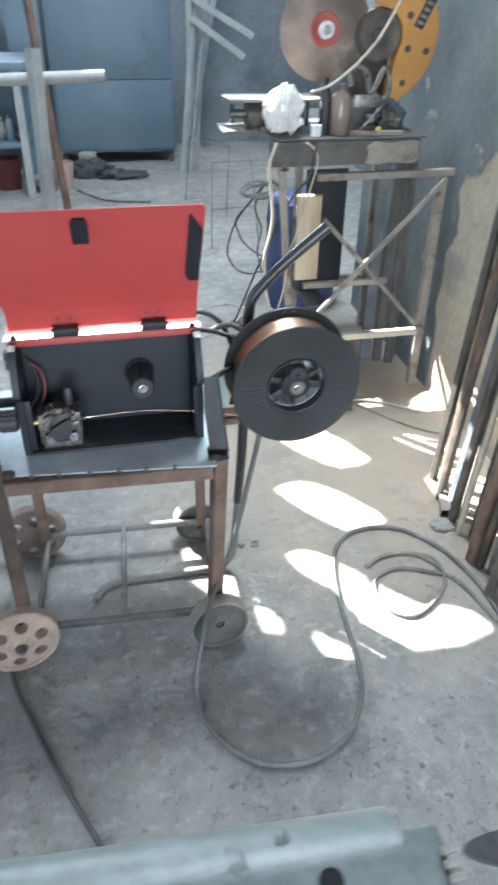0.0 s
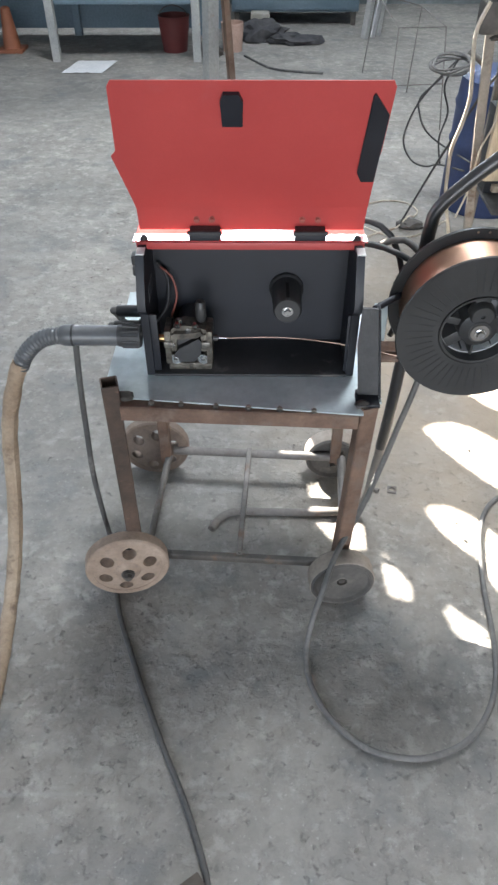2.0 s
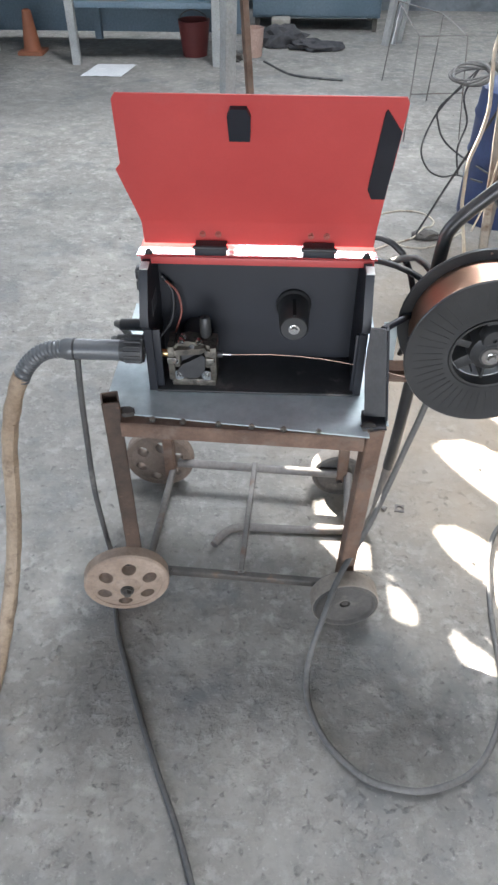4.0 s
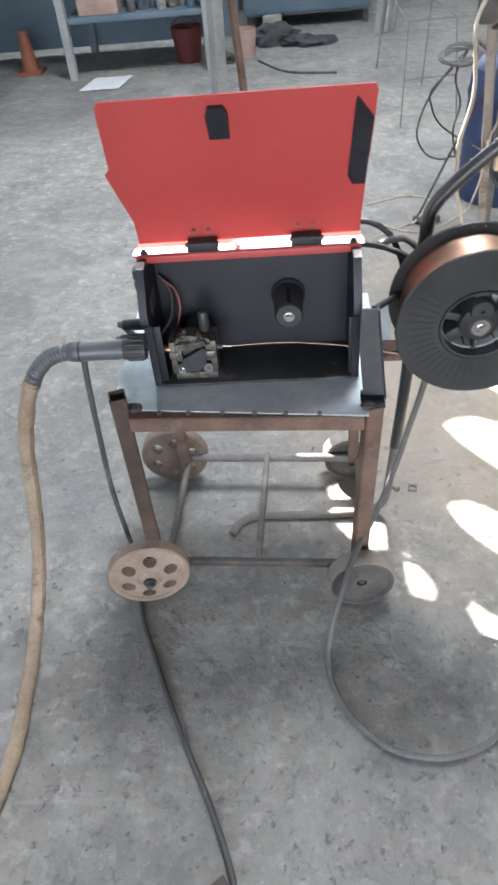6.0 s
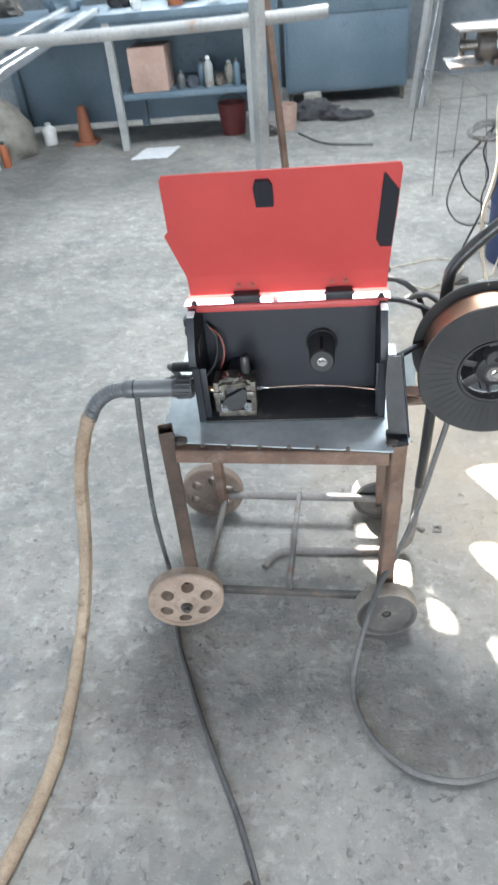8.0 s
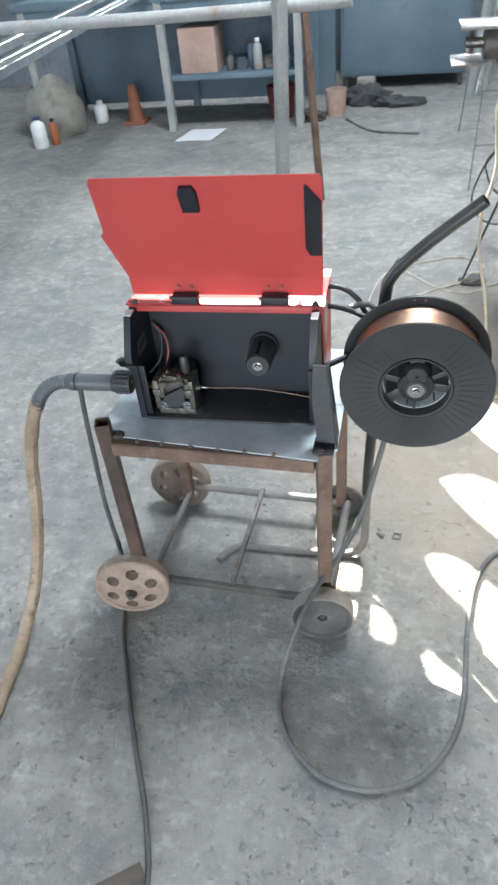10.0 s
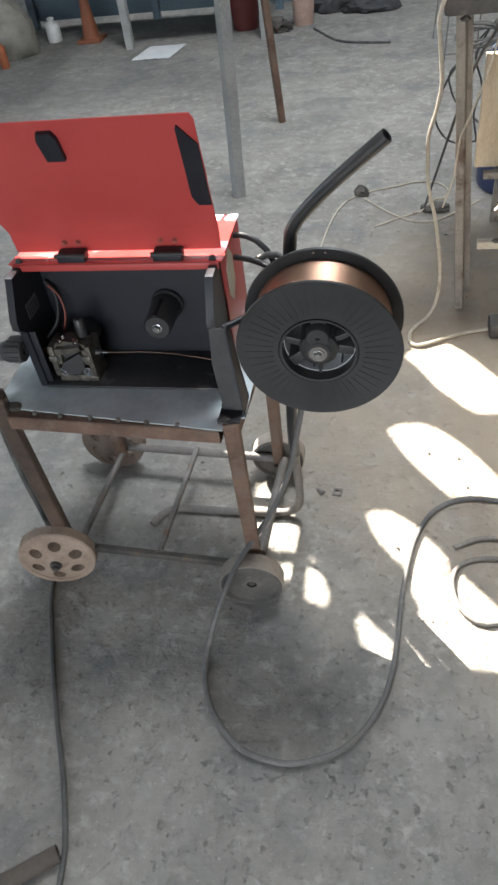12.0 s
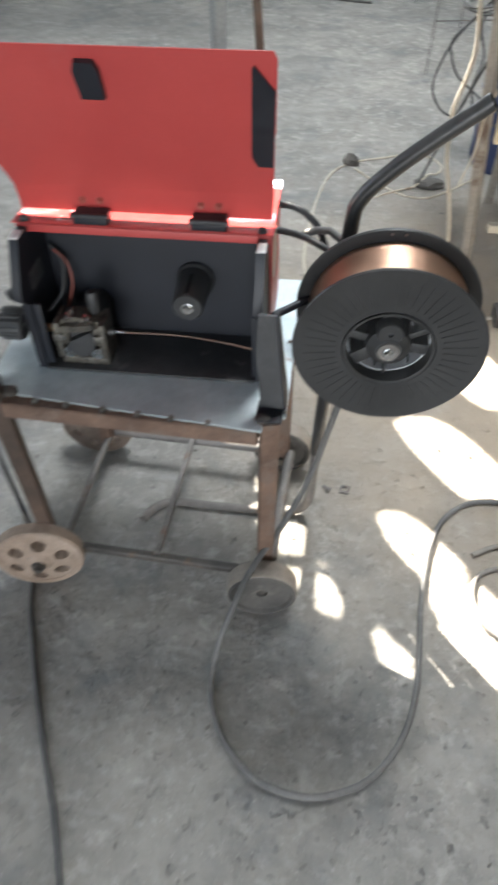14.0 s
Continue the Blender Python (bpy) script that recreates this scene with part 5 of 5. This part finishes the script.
def crumpled_bag(at, r, h):
    """A gathered plastic bag: soft body, pleats running up to a loose knot."""
    bm = bmesh.new()
    bmesh.ops.create_uvsphere(bm, u_segments=96, v_segments=48, radius=1)
    for v in bm.verts:
        a, t = math.atan2(v.co.y, v.co.x), (v.co.z + 1) / 2
        n = noise.noise(v.co * 1.7 + Vector((3, 1, 7)))
        fold = math.sin(a * 5 + 5 * n + 2.5 * t) * 0.13 + math.sin(a * 13 + 9 * n - 4 * t) * 0.06 + abs(noise.noise(v.co * 4)) * 0.22
        w = (1 + fold * (0.4 + t)) * (1 + 0.45 * n) * (0.92 if t < 0.62 else 1.0 - 0.35 * ((t - 0.62) / 0.38))
        v.co = Vector((v.co.x * r * w, v.co.y * r * 0.85 * w, max(v.co.z, -0.72) * h * (0.95 + 0.45 * noise.noise(v.co * 2.1 + Vector((5, 2, 1))))))
    low = min(v.co.z for v in bm.verts)
    bmesh.ops.translate(bm, verts=bm.verts, vec=Vector(at) - Vector((0, 0, low)))
    return bm


solid("plastic_bag", crumpled_bag((0.695, 1.405, 1.0385), 0.068, 0.088), M_BAG, "crumpled translucent white plastic bag", "plastic bag")


def bottle(name, x, y, z, r, h, mat, cap_mat, label, category, group=""):
    b = thing(name, (x, y, z), label, category, group)
    part("body", lathe([(0.001, 0.0), (r * 0.92, 0.0), (r, r * 0.15), (r, h * 0.70), (r * 0.85, h * 0.78), (r * 0.42, h * 0.86), (r * 0.42, h * 0.9), (0.001, h * 0.9)], (x, y, z), "Z", 22), mat, b)
    part("cap", lathe([(0.001, h * 0.9), (r * 0.48, h * 0.9), (r * 0.48, h * 0.985), (r * 0.42, h), (0.001, h)], (x, y, z), "Z", 18), cap_mat, b)
    return b


bottle("spray_can", 0.852, 1.42, 1.0385, 0.019, 0.185, M_DARKGREY, M_BLACK, "slim dark spray can on the cutting bench", "spray can", "cans on the bench")
bottle("oil_bottle", 0.905, 1.405, 1.0385, 0.036, 0.165, M_BOTTLE, M_GREYPLASTIC, "brown clear oil bottle with grey cap", "bottle", "cans on the bench")
solid("white_block", box(0.792, 0.826, 1.36, 1.39, 1.0385, 1.078, 0.004), M_WHITE, "small white block on the bench edge", "block")


def build_vise():
    v = thing("bench_vise", (1.02, 1.45, 1.0385), "greasy cast bench vise under the saw", "vise")
    part("base", box(0.965, 1.055, 1.41, 1.52, 1.0385, 1.066, 0.006), M_MILL, v)
    part("body", extrude_outline([(0.975, 1.43, 1.067), (1.045, 1.43, 1.067), (1.052, 1.43, 1.135), (1.035, 1.43, 1.160), (0.985, 1.43, 1.160), (0.968, 1.43, 1.12)], (0, 0.06, 0)), M_MILL, v)
    part("jaw", box(0.962, 1.058, 1.415, 1.4285, 1.125, 1.165, 0.003), M_ALU, v, "worn bare jaw")
    part("screw", rod((1.010, 1.428, 1.095), (1.010, 1.36, 1.095), 0.012, 14), M_ALU, v)
    part("tommy_bar", rod((0.975, 1.368, 1.060), (1.045, 1.368, 1.130), 0.005, 8), M_ALU, v)


build_vise()
solid("clamp_frame", tube([(0.955, 1.44, 1.19), (0.95, 1.46, 1.23), (0.985, 1.47, 1.25), (1.02, 1.465, 1.225), (1.03, 1.455, 1.17), (1.055, 1.45, 1.20), (1.075, 1.45, 1.245), (1.10, 1.455, 1.21), (1.09, 1.44, 1.155), (1.06, 1.435, 1.145), (1.04, 1.44, 1.168)], 0.010, 8, 0.012), M_ALU, "bent bare metal clamp frame hung on the vise", "clamp")
solid("chain_heap", lump((1.095, 1.42, 1.0385), (0.035, 0.035, 0.05), 4, 0.6, 4, 3.2), M_MILL, "dark heap of greasy chain", "chain")
solid("cloth", lump((1.12, 1.50, 1.0385), (0.07, 0.05, 0.075), 9, 0.4, 4, 2.4), M_DARKCLOTH, "dark blue-grey cloth on the bench", "cloth")
solid("red_plug", rod((0.985, 1.385, 1.052), (1.000, 1.385, 1.066), 0.010, 12, bevel=0.002), M_DULLRED, "small red plug on the bench edge", "plug")
solid("yellow_cap", lathe([(0.002, 0), (0.013, 0), (0.014, 0.012), (0.010, 0.026), (0.002, 0.026)], (1.045, 1.375, 1.0385), "Z", 16), M_YELLOW, "small yellow cap on the bench edge", "cap")
solid("offcut_bar", square_tube((0.93, 1.37, 1.0475), (1.13, 1.355, 1.0475), 0.016), M_RAIL, "short rusty offcut on the bench edge", "offcut")
solid("rope", tube([(0.80, 1.43, 1.175), (0.87, 1.40, 1.205), (0.97, 1.36, 1.30), (1.04, 1.34, 1.41), (1.10, 1.33, 1.56), (1.13, 1.33, 1.80), (1.15, 1.33, 5.19)], 0.005, 8), M_CREAM, "pale cord hanging down to the bench", "cord")

# hoses and drum by the bench
solid("pale_hose", tube([(0.655, 1.325, 1.03), (0.628, 1.318, 0.955), (0.640, 1.318, 0.849), (0.647, 1.318, 0.781), (0.638, 1.318, 0.709), (0.620, 1.318, 0.634), (0.622, 1.318, 0.56), (0.630, 1.318, 0.48), (0.665, 1.318, 0.34), (0.69, 1.31, 0.15), (0.67, 1.29, 0.03), (0.60, 1.20, 0.0075), (0.62, 1.12, 0.0075), (0.80, 1.20, 0.0075), (1.05, 1.24, 0.0075), (1.25, 1.10, 0.0075)], 0.0060, 12), M_CREAM, "pale air hose hanging from the bench", "hose")
solid("pale_flex", tube([(0.76, 1.325, 1.03), (0.80, 1.322, 1.00), (0.805, 1.322, 0.95), (0.785, 1.322, 0.87), (0.77, 1.325, 0.80), (0.735, 1.335, 0.68), (0.715, 1.335, 0.62), (0.705, 1.335, 0.50), (0.68, 1.335, 0.40)], 0.0032, 8), M_CREAM, "thin pale flex looped at the bench corner", "cable")
for pts in ([(0.894, 2.5, 0.63), (0.805, 2.5, 0.53), (0.736, 2.5, 0.425), (0.701, 2.5, 0.288), (0.749, 2.5, 0.192), (0.824, 2.5, 0.158), (0.89, 2.5, 0.168), (0.93, 2.2, 0.25)], [(0.837, 2.5, 0.559), (0.752, 2.5, 0.47), (0.757, 2.5, 0.408), (0.793, 2.5, 0.335), (0.872, 2.5, 0.27), (0.95, 2.2, 0.288)], [(0.895, 2.5, 0.63), (0.853, 2.5, 0.522), (0.889, 2.5, 0.408), (0.869, 2.5, 0.289), (0.896, 2.5, 0.163)]):
    solid("hanging_cable", tube([(x, y, z - 0.02) for x, y, z in pts], 0.0044, 8), M_CABLE, "dark cable looped over the blue drum", "cable", "hanging cables")
coil = []
for k in range(66):
    a = 2 * math.pi * k / 15
    coil.append((0.848 + (0.085 + 0.010 * math.sin(k * 0.7)) * math.cos(a), 2.42 + 0.05 * math.sin(a) + 0.01 * math.sin(k * 0.9), 0.590 + 0.0002 * k + (0.020 + 0.008 * math.cos(k * 0.5)) * math.sin(a) + 0.006 * math.cos(a) + 0.012))
solid("cable_hank", tube(coil, 0.0050, 6, 0.015), M_GREYCABLE, "pale grey cable coiled into a hank on the drum", "cable")
solid("earth_lead", tube([(0.80, 1.322, 1.03), (0.792, 1.318, 0.97), (0.780, 1.345, 0.90), (0.756, 1.50, 0.78), (0.732, 1.65, 0.608), (0.704, 1.85, 0.368), (0.678, 2.02, 0.147), (0.664, 2.11, 0.03), (0.672, 2.135, 0.012)], 0.0048, 8), M_CABLE, "dark earth lead hanging from the bench to the clamp", "cable")
solid("bright_spout", rod((0.90, 2.36, 0.675), (0.965, 2.33, 0.628), 0.013, 12), M_ALU, "bright metal spout resting on the cable hank", "spout")


def build_drum():
    d = thing("blue_drum", (1.09, 2.40, 0), "blue plastic drum behind the bench", "drum")
    x, y = 1.09, 2.40
    part("body", lathe([(0.01, 0.0), (0.185, 0.0), (0.19, 0.02), (0.19, 0.28), (0.197, 0.30), (0.19, 0.32), (0.19, 0.44), (0.197, 0.46), (0.19, 0.48), (0.185, 0.565), (0.16, 0.582), (0.01, 0.582)], (x, y, 0), "Z", 40), M_BLUE, d)
    part("bung", rod((x + 0.07, y, 0.582), (x + 0.07, y, 0.602), 0.03, 20), M_BLACK, d)


build_drum()


def build_wire_stand():
    s = thing("wire_stand", (0.80, 3.9, 0), "thin rusty rod trestle standing on the floor", "rod stand")
    for p0, p1 in (((0.766, 3.40, 0.0), (0.798, 3.55, 0.52)), ((1.10, 3.45, 0.0), (1.07, 3.58, 0.52)), ((0.769, 4.69, 0.0), (0.80, 4.55, 0.52)), ((1.018, 4.21, 0.0), (1.03, 4.15, 0.52))):
        part("leg", rod(p0, p1, 0.0036, 8), M_DULL, s)
    for p0, p1 in (((0.782, 3.475, 0.24), (1.086, 3.515, 0.24)), ((0.798, 3.55, 0.52), (1.07, 3.58, 0.52)), ((0.798, 3.55, 0.52), (0.80, 4.55, 0.52)), ((0.80, 4.55, 0.52), (1.03, 4.15, 0.52)), ((1.03, 4.15, 0.52), (1.07, 3.58, 0.52))):
        part("cross_rod", rod(p0, p1, 0.0032, 8), M_DULL, s)


build_wire_stand()
solid("white_flex", tube([(0.30, 1.20, 0.004), (0.22, 1.55, 0.004), (0.30, 2.20, 0.004), (0.574, 2.388, 0.004), (0.66, 2.41, 0.004), (0.736, 2.386, 0.004), (0.775, 2.30, 0.004), (0.744, 2.22, 0.010), (0.70, 2.15, 0.038), (0.646, 2.10, 0.010), (0.56, 2.06, 0.004), (0.45, 1.98, 0.004)], 0.004, 6), M_CREAM, "thin pale flex trailing over the floor", "cable")
solid("white_flex", tube([(0.40, 2.25, 0.004), (0.50, 2.12, 0.004), (0.60, 2.03, 0.004), (0.70, 2.02, 0.004), (0.80, 2.10, 0.004), (0.90, 2.20, 0.004)], 0.004, 6), M_CREAM, "thin pale flex trailing over the floor", "cable")
solid("welding_clamp", lump((0.71, 2.13, 0), (0.062, 0.040, 0.024), 3, 0.3, 3), M_CASTER, "dusty dark earth clamp lying on the floor", "clamp")
solid("offcut", lump((0.38, 2.30, 0), (0.035, 0.03, 0.03), 8, 0.4, 2), M_MILL, "small dark steel offcut on the floor", "offcut")

# ---- bars leaning on the right wall ----
for k in range(17):
    y = 0.655 - 0.042 * k + 0.012 * math.sin(k * 2.3)
    x = 1.105 - 0.005 * k + 0.022 * math.sin(k * 1.7)
    top = 3.05 + 0.30 * math.sin(k * 1.3 + 0.5)
    mat = (M_MILL, M_RAIL, M_RUST, M_MILL, M_BLUELEG, M_RAIL, M_MILL, M_CREAM)[k % 8]
    tone = ("dark steel", "dusty brown", "rusty steel", "dark steel", "blue-grey", "dusty brown", "dark steel", "dusty cream")[k % 8]
    w = (0.024, 0.016, 0.026, 0.018, 0.030, 0.022)[k % 6]
    p1 = (XR - 0.004 - w * 0.62, y + 0.10 + 0.05 * math.sin(k), top)
    bm = square_tube((x, y, 0.004), p1, w, 0.002, radians(8 * math.sin(k * 3)))
    solid("leaning_bar", bm, mat, tone + " tube leaning on the plastered wall", "steel bar", "leaning bars")
solid("square_tube_offcut", square_tube((1.048, 0.440, 0.0165), (1.115, 0.60, 0.0165), 0.032), M_RAIL, "short open square tube lying on the floor", "offcut")
solid("rubble", lump((1.02, 0.40, 0), (0.035, 0.030, 0.014), 6, 0.5, 3), M_SACK, "grey rubble at the foot of the wall", "rubble")
solid("floor_bar", tube([(0.95, 1.30, 0.004), (1.15, 1.02, 0.004), (1.30, 0.90, 0.004)], 0.004, 8), M_RAIL, "thin rusty bar lying by the wall", "steel bar")
solid("scrap_block", box(0.86, 0.98, 1.17, 1.25, 0.0, 0.05, 0.008), M_MILL, "dark scrap block on the floor", "scrap")

# ---- trestle with a long tube ----


def build_trestle():
    t = thing("trestle", (-0.7, 2.4, 0), "pale steel tube trestle with a long top tube", "trestle")
    part("top_tube", tube([(-2.30, 2.40, 1.122), (-0.6, 2.40, 1.124), (0.122, 2.40, 1.138)], 0.026, 18, 0.2, wall=0.003), M_PALETUBE, t, "long pale round tube")
    part("post", square_tube((-0.21, 2.335, 0.0), (-0.176, 2.358, 1.25), 0.052), M_PALETUBE, t, "pale square post")
    part("post", square_tube((-2.2, 2.41, 0.0), (-2.2, 2.41, 1.096), 0.052), M_PALETUBE, t)
    part("foot", box(-2.32, -2.08, 2.26, 2.56, 0.0, 0.012, 0.002), M_MILL, t)


build_trestle()
solid("rusty_pole", square_tube((-0.116, 3.28, 0.0), (-0.26, 3.20, 2.1), 0.036), M_RUST, "thin rusty pole standing on the floor", "pole")
for p0, p1, w in (((-1.18, 0.30, 1.006), (-1.61, 5.07, 1.006), 0.040), ((-1.415, 0.30, 1.008), (-1.99, 5.85, 1.008), 0.044), ((-1.30, 0.33, 1.001), (-1.68, 5.03, 1.001), 0.03)):
    solid("aluminium_profile", square_tube(p0, p1, w), M_ALUBAR, "long bright aluminium profile lying on the far workbench", "metal profile", "long profiles")
stand = thing("profile_stand", (-1.30, 0.45, 0), "steel stand carrying the ends of the profiles", "stand")
part("bar", square_tube((-1.62, 0.45, 0.965), (-1.05, 0.45, 0.965), 0.04), M_MILL, stand)
for sx in (-1.56, -1.11):
    part("leg", square_tube((sx, 0.45, 0.0), (sx, 0.45, 0.945), 0.04), M_MILL, stand)

# ---- far workbench, cabinet, clutter ----


def build_far_bench():
    b = thing("far_workbench", (-1.55, 5.4, 0), "long blue-grey steel workbench against the back wall", "workbench")
    part("top", box(-2.75, -0.38, 4.98, 5.95, 0.93, 0.985, 0.004), M_BLUESTEEL, b)
    for x in (-2.68, -1.54, -0.46):
        for y in (5.02, 5.88):
            part("leg", square_tube((x, y, 0.0), (x, y, 0.93), 0.06), M_PALETUBE if y < 5.5 else M_BLUESTEEL, b)
    part("shelf", box(-1.50, -0.44, 5.00, 5.85, 0.38, 0.42, 0.003), M_BLUESTEEL, b)
    part("apron", box(-2.74, -0.40, 4.995, 5.015, 0.84, 0.929, 0.003), M_BLUESTEEL, b)
    part("back_sheet", box(-2.74, -0.40, 5.90, 5.91, 0.05, 0.92), M_BLUESTEEL, b)


build_far_bench()


def build_cabinet():
    c = thing("steel_cabinet", (0.33, 6.5, 0), "tall blue-grey two-door steel cabinet", "cabinet")
    part("body", box(-0.23, 0.89, 6.215, 6.80, 0.11, 1.95, 0.006), M_BLUESTEEL, c)
    part("lower_door", box(-0.20, 0.865, 6.200, 6.2145, 0.13, 0.735, 0.003), M_BLUESTEEL, c)
    part("upper_door", box(-0.20, 0.865, 6.200, 6.2145, 0.745, 1.93, 0.003), M_BLUESTEEL, c)
    for x in (-0.19, 0.85):
        for y in (6.26, 6.75):
            part("foot", box(x - 0.02, x + 0.02, y - 0.02, y + 0.02, 0, 0.11), M_MILL, c)


build_cabinet()
solid("dark_panel", box(-0.56, -0.27, 6.10, 6.14, 0.0, 2.0, 0.004), M_BLUESTEEL, "blue-grey panel standing beside the cabinet", "panel")
for k, (x0, x1, top) in enumerate(((0.90, 1.20, 2.5), (0.96, 1.34, 2.4), (1.02, 1.30, 2.7), (0.93, 1.46, 2.2))):
    solid("tall_profile", square_tube((x0, 5.75 + 0.06 * k, 0.0), (x1, 6.05 + 0.06 * k, top), 0.05), (M_PALETUBE, M_ALUBAR)[k % 2], "long pale profile standing upright against the rack", "metal profile", "standing profiles")
part_rack = thing("profile_rack", (1.05, 5.86, 0), "pale steel rack with two arms holding profiles", "rack")
part("upright", square_tube((1.00, 5.90, 0.0), (1.03, 5.88, 2.6), 0.05), M_PALETUBE, part_rack)
part("arm", square_tube((1.02, 5.85, 1.255), (1.47, 5.72, 0.956), 0.05), M_PALETUBE, part_rack)
part("arm", square_tube((1.04, 5.85, 1.395), (1.55, 5.72, 1.117), 0.05), M_PALETUBE, part_rack)
solid("oily_rag", lump((0.02, 5.72, 0), (0.20, 0.13, 0.10), 2, 0.5, 3), M_RAG, "dark rags heaped on the floor by the cabinet", "rags")
solid("oily_rag", lump((0.30, 5.60, 0), (0.22, 0.11, 0.045), 7, 0.5, 3), M_RAG, "dark rags heaped on the floor by the cabinet", "rags")
solid("dusty_box", box(-0.06, 0.10, 5.86, 6.02, 0.0, 0.16, 0.012), M_SACK, "dusty grey box on the floor", "box")

bm = bmesh.new()
bmesh.ops.create_grid(bm, x_segments=8, y_segments=6, size=0.5)
for v in bm.verts:
    v.co = Vector((-1.258 + v.co.x * 0.30 + v.co.y * 0.06, 4.84 + v.co.y * 0.34, 0.006 + 0.008 * abs(noise.noise(v.co * 4))))
bmesh.ops.solidify(bm, geom=bm.faces[:], thickness=0.001)
solid("paper_sheet", bm, M_PAPER, "white sheet of paper lying on the floor", "paper")

solid("cardboard_box", box(-1.42, -1.12, 5.05, 5.35, 0.4205, 0.74, 0.008), M_PINK, "faded pinkish cardboard box on the bench shelf", "box")
for k in range(8):
    x, y = -1.02 + 0.075 * k, 5.10 + 0.06 * (k % 3)
    h = 0.13 + 0.06 * ((k * 5) % 4) / 2
    if k % 3 == 1:
        solid("machine_fitting", lump((x, y, 0.4205), (0.055, 0.05, 0.06), k + 1, 0.3, 3, 2.0), (M_MILL, M_DARKCLOTH)[k % 2], "greasy machine fitting on the bench shelf", "fitting", "shelf clutter")
    else:
        bottle("shelf_bottle", x, y, 0.4205, 0.030 + 0.006 * (k % 2), h, (M_GREYPLASTIC, M_SACK, M_BLUESTEEL, M_PALETUBE)[k % 4], (M_MILL, M_WHITE)[k % 2], "dusty bottle on the far bench shelf", "bottle", "shelf clutter")
bin_ = thing("red_bin", (-0.66, 5.35, 0), "dirty red bucket under the workbench, dimmed for shade", "bucket")
part("body", lathe([(0.01, 0), (0.095, 0), (0.125, 0.25), (0.118, 0.25), (0.09, 0.01), (0.01, 0.01)], (-0.66, 5.35, 0), "Z", 28), M_DULLRED, bin_)
part("bail", tube([(-0.78, 5.35, 0.235), (-0.74, 5.29, 0.30), (-0.66, 5.27, 0.33), (-0.58, 5.29, 0.30), (-0.54, 5.35, 0.235)], 0.004, 6), M_MILL, bin_)
solid("pink_tub", lathe([(0.01, 0), (0.075, 0), (0.09, 0.20), (0.082, 0.20), (0.07, 0.01), (0.01, 0.01)], (-0.20, 5.35, 0), "Z", 24), M_PINK, "pinkish plastic tub on the floor", "tub")
solid("tool_lump", lump((-0.38, 5.20, 0), (0.10, 0.09, 0.06), 12, 0.6, 3), M_MILL, "dark tool parts on the floor", "tool")


def build_cone(x, y):
    c = thing("orange_cone", (x, y, 0), "small orange plastic cone under the workbench", "cone")
    part("base", box(x - 0.10, x + 0.10, y - 0.10, y + 0.10, 0.0, 0.025, 0.006), M_DULLORANGE, c)
    part("body", lathe([(0.06, 0.025), (0.07, 0.025), (0.035, 0.30), (0.02, 0.31), (0.02, 0.30)], (x, y, 0), "Z", 24), M_DULLORANGE, c)


build_cone(-1.97, 5.34)
bottle("white_can", -2.32, 5.40, 0.0, 0.06, 0.18, M_WHITE, M_WHITE, "white paint can on the floor", "can", "floor cans")
bottle("white_can", -2.58, 4.64, 0.0, 0.06, 0.24, M_WHITE, M_BLUE, "white can with blue cap on the floor", "can", "floor cans")
bottle("orange_can", -2.49, 4.73, 0.0, 0.035, 0.20, M_ORANGEPLASTIC, M_BLACK, "slim orange can on the floor", "can", "floor cans")
solid("dusty_sack", lump((-2.60, 5.06, 0.0), (0.26, 0.19, 0.31), 3, 0.16, 4), M_SACK, "dusty grey sack standing by the bench", "sack")
solid("drink_can", lathe([(0.005, 0), (0.055, 0), (0.06, 0.01), (0.06, 0.15), (0.05, 0.165), (0.005, 0.165)], (-1.02, 5.25, 0.985), "Z", 24), M_ORANGEPLASTIC, "orange tin on the far workbench", "tin")
funnel = lathe([(0.01, 0.0), (0.03, 0.0), (0.035, 0.10), (0.10, 0.20), (0.11, 0.22), (0.09, 0.22), (0.02, 0.11), (0.01, 0.11)], (-0.72, 5.30, 0.985), "Z", 24)
solid("white_funnel", funnel, M_WHITE, "white plastic funnel on the far workbench", "funnel")
solid("white_cup", lathe([(0.005, 0), (0.04, 0), (0.045, 0.06), (0.04, 0.06), (0.035, 0.006), (0.005, 0.006)], (-1.32, 5.20, 0.985), "Z", 20), M_WHITE, "white cup on the far workbench", "cup")
for k in range(4):
    solid("bench_clutter", lump((-2.5 + 0.5 * k, 5.55, 0.985), (0.14, 0.10, 0.10 + 0.05 * (k % 2)), 20 + k, 0.5, 3), (M_MILL, M_BLUESTEEL, M_RAG)[k % 3], "dark machine parts on the far workbench", "machine parts", "far bench clutter")
solid("floor_lead", tube([(-0.10, 5.15, 0.008), (0.10, 4.80, 0.008), (0.30, 4.70, 0.008), (0.48, 4.66, 0.008)], 0.008, 8), M_CABLE, "dark lead trailing on the floor", "cable")
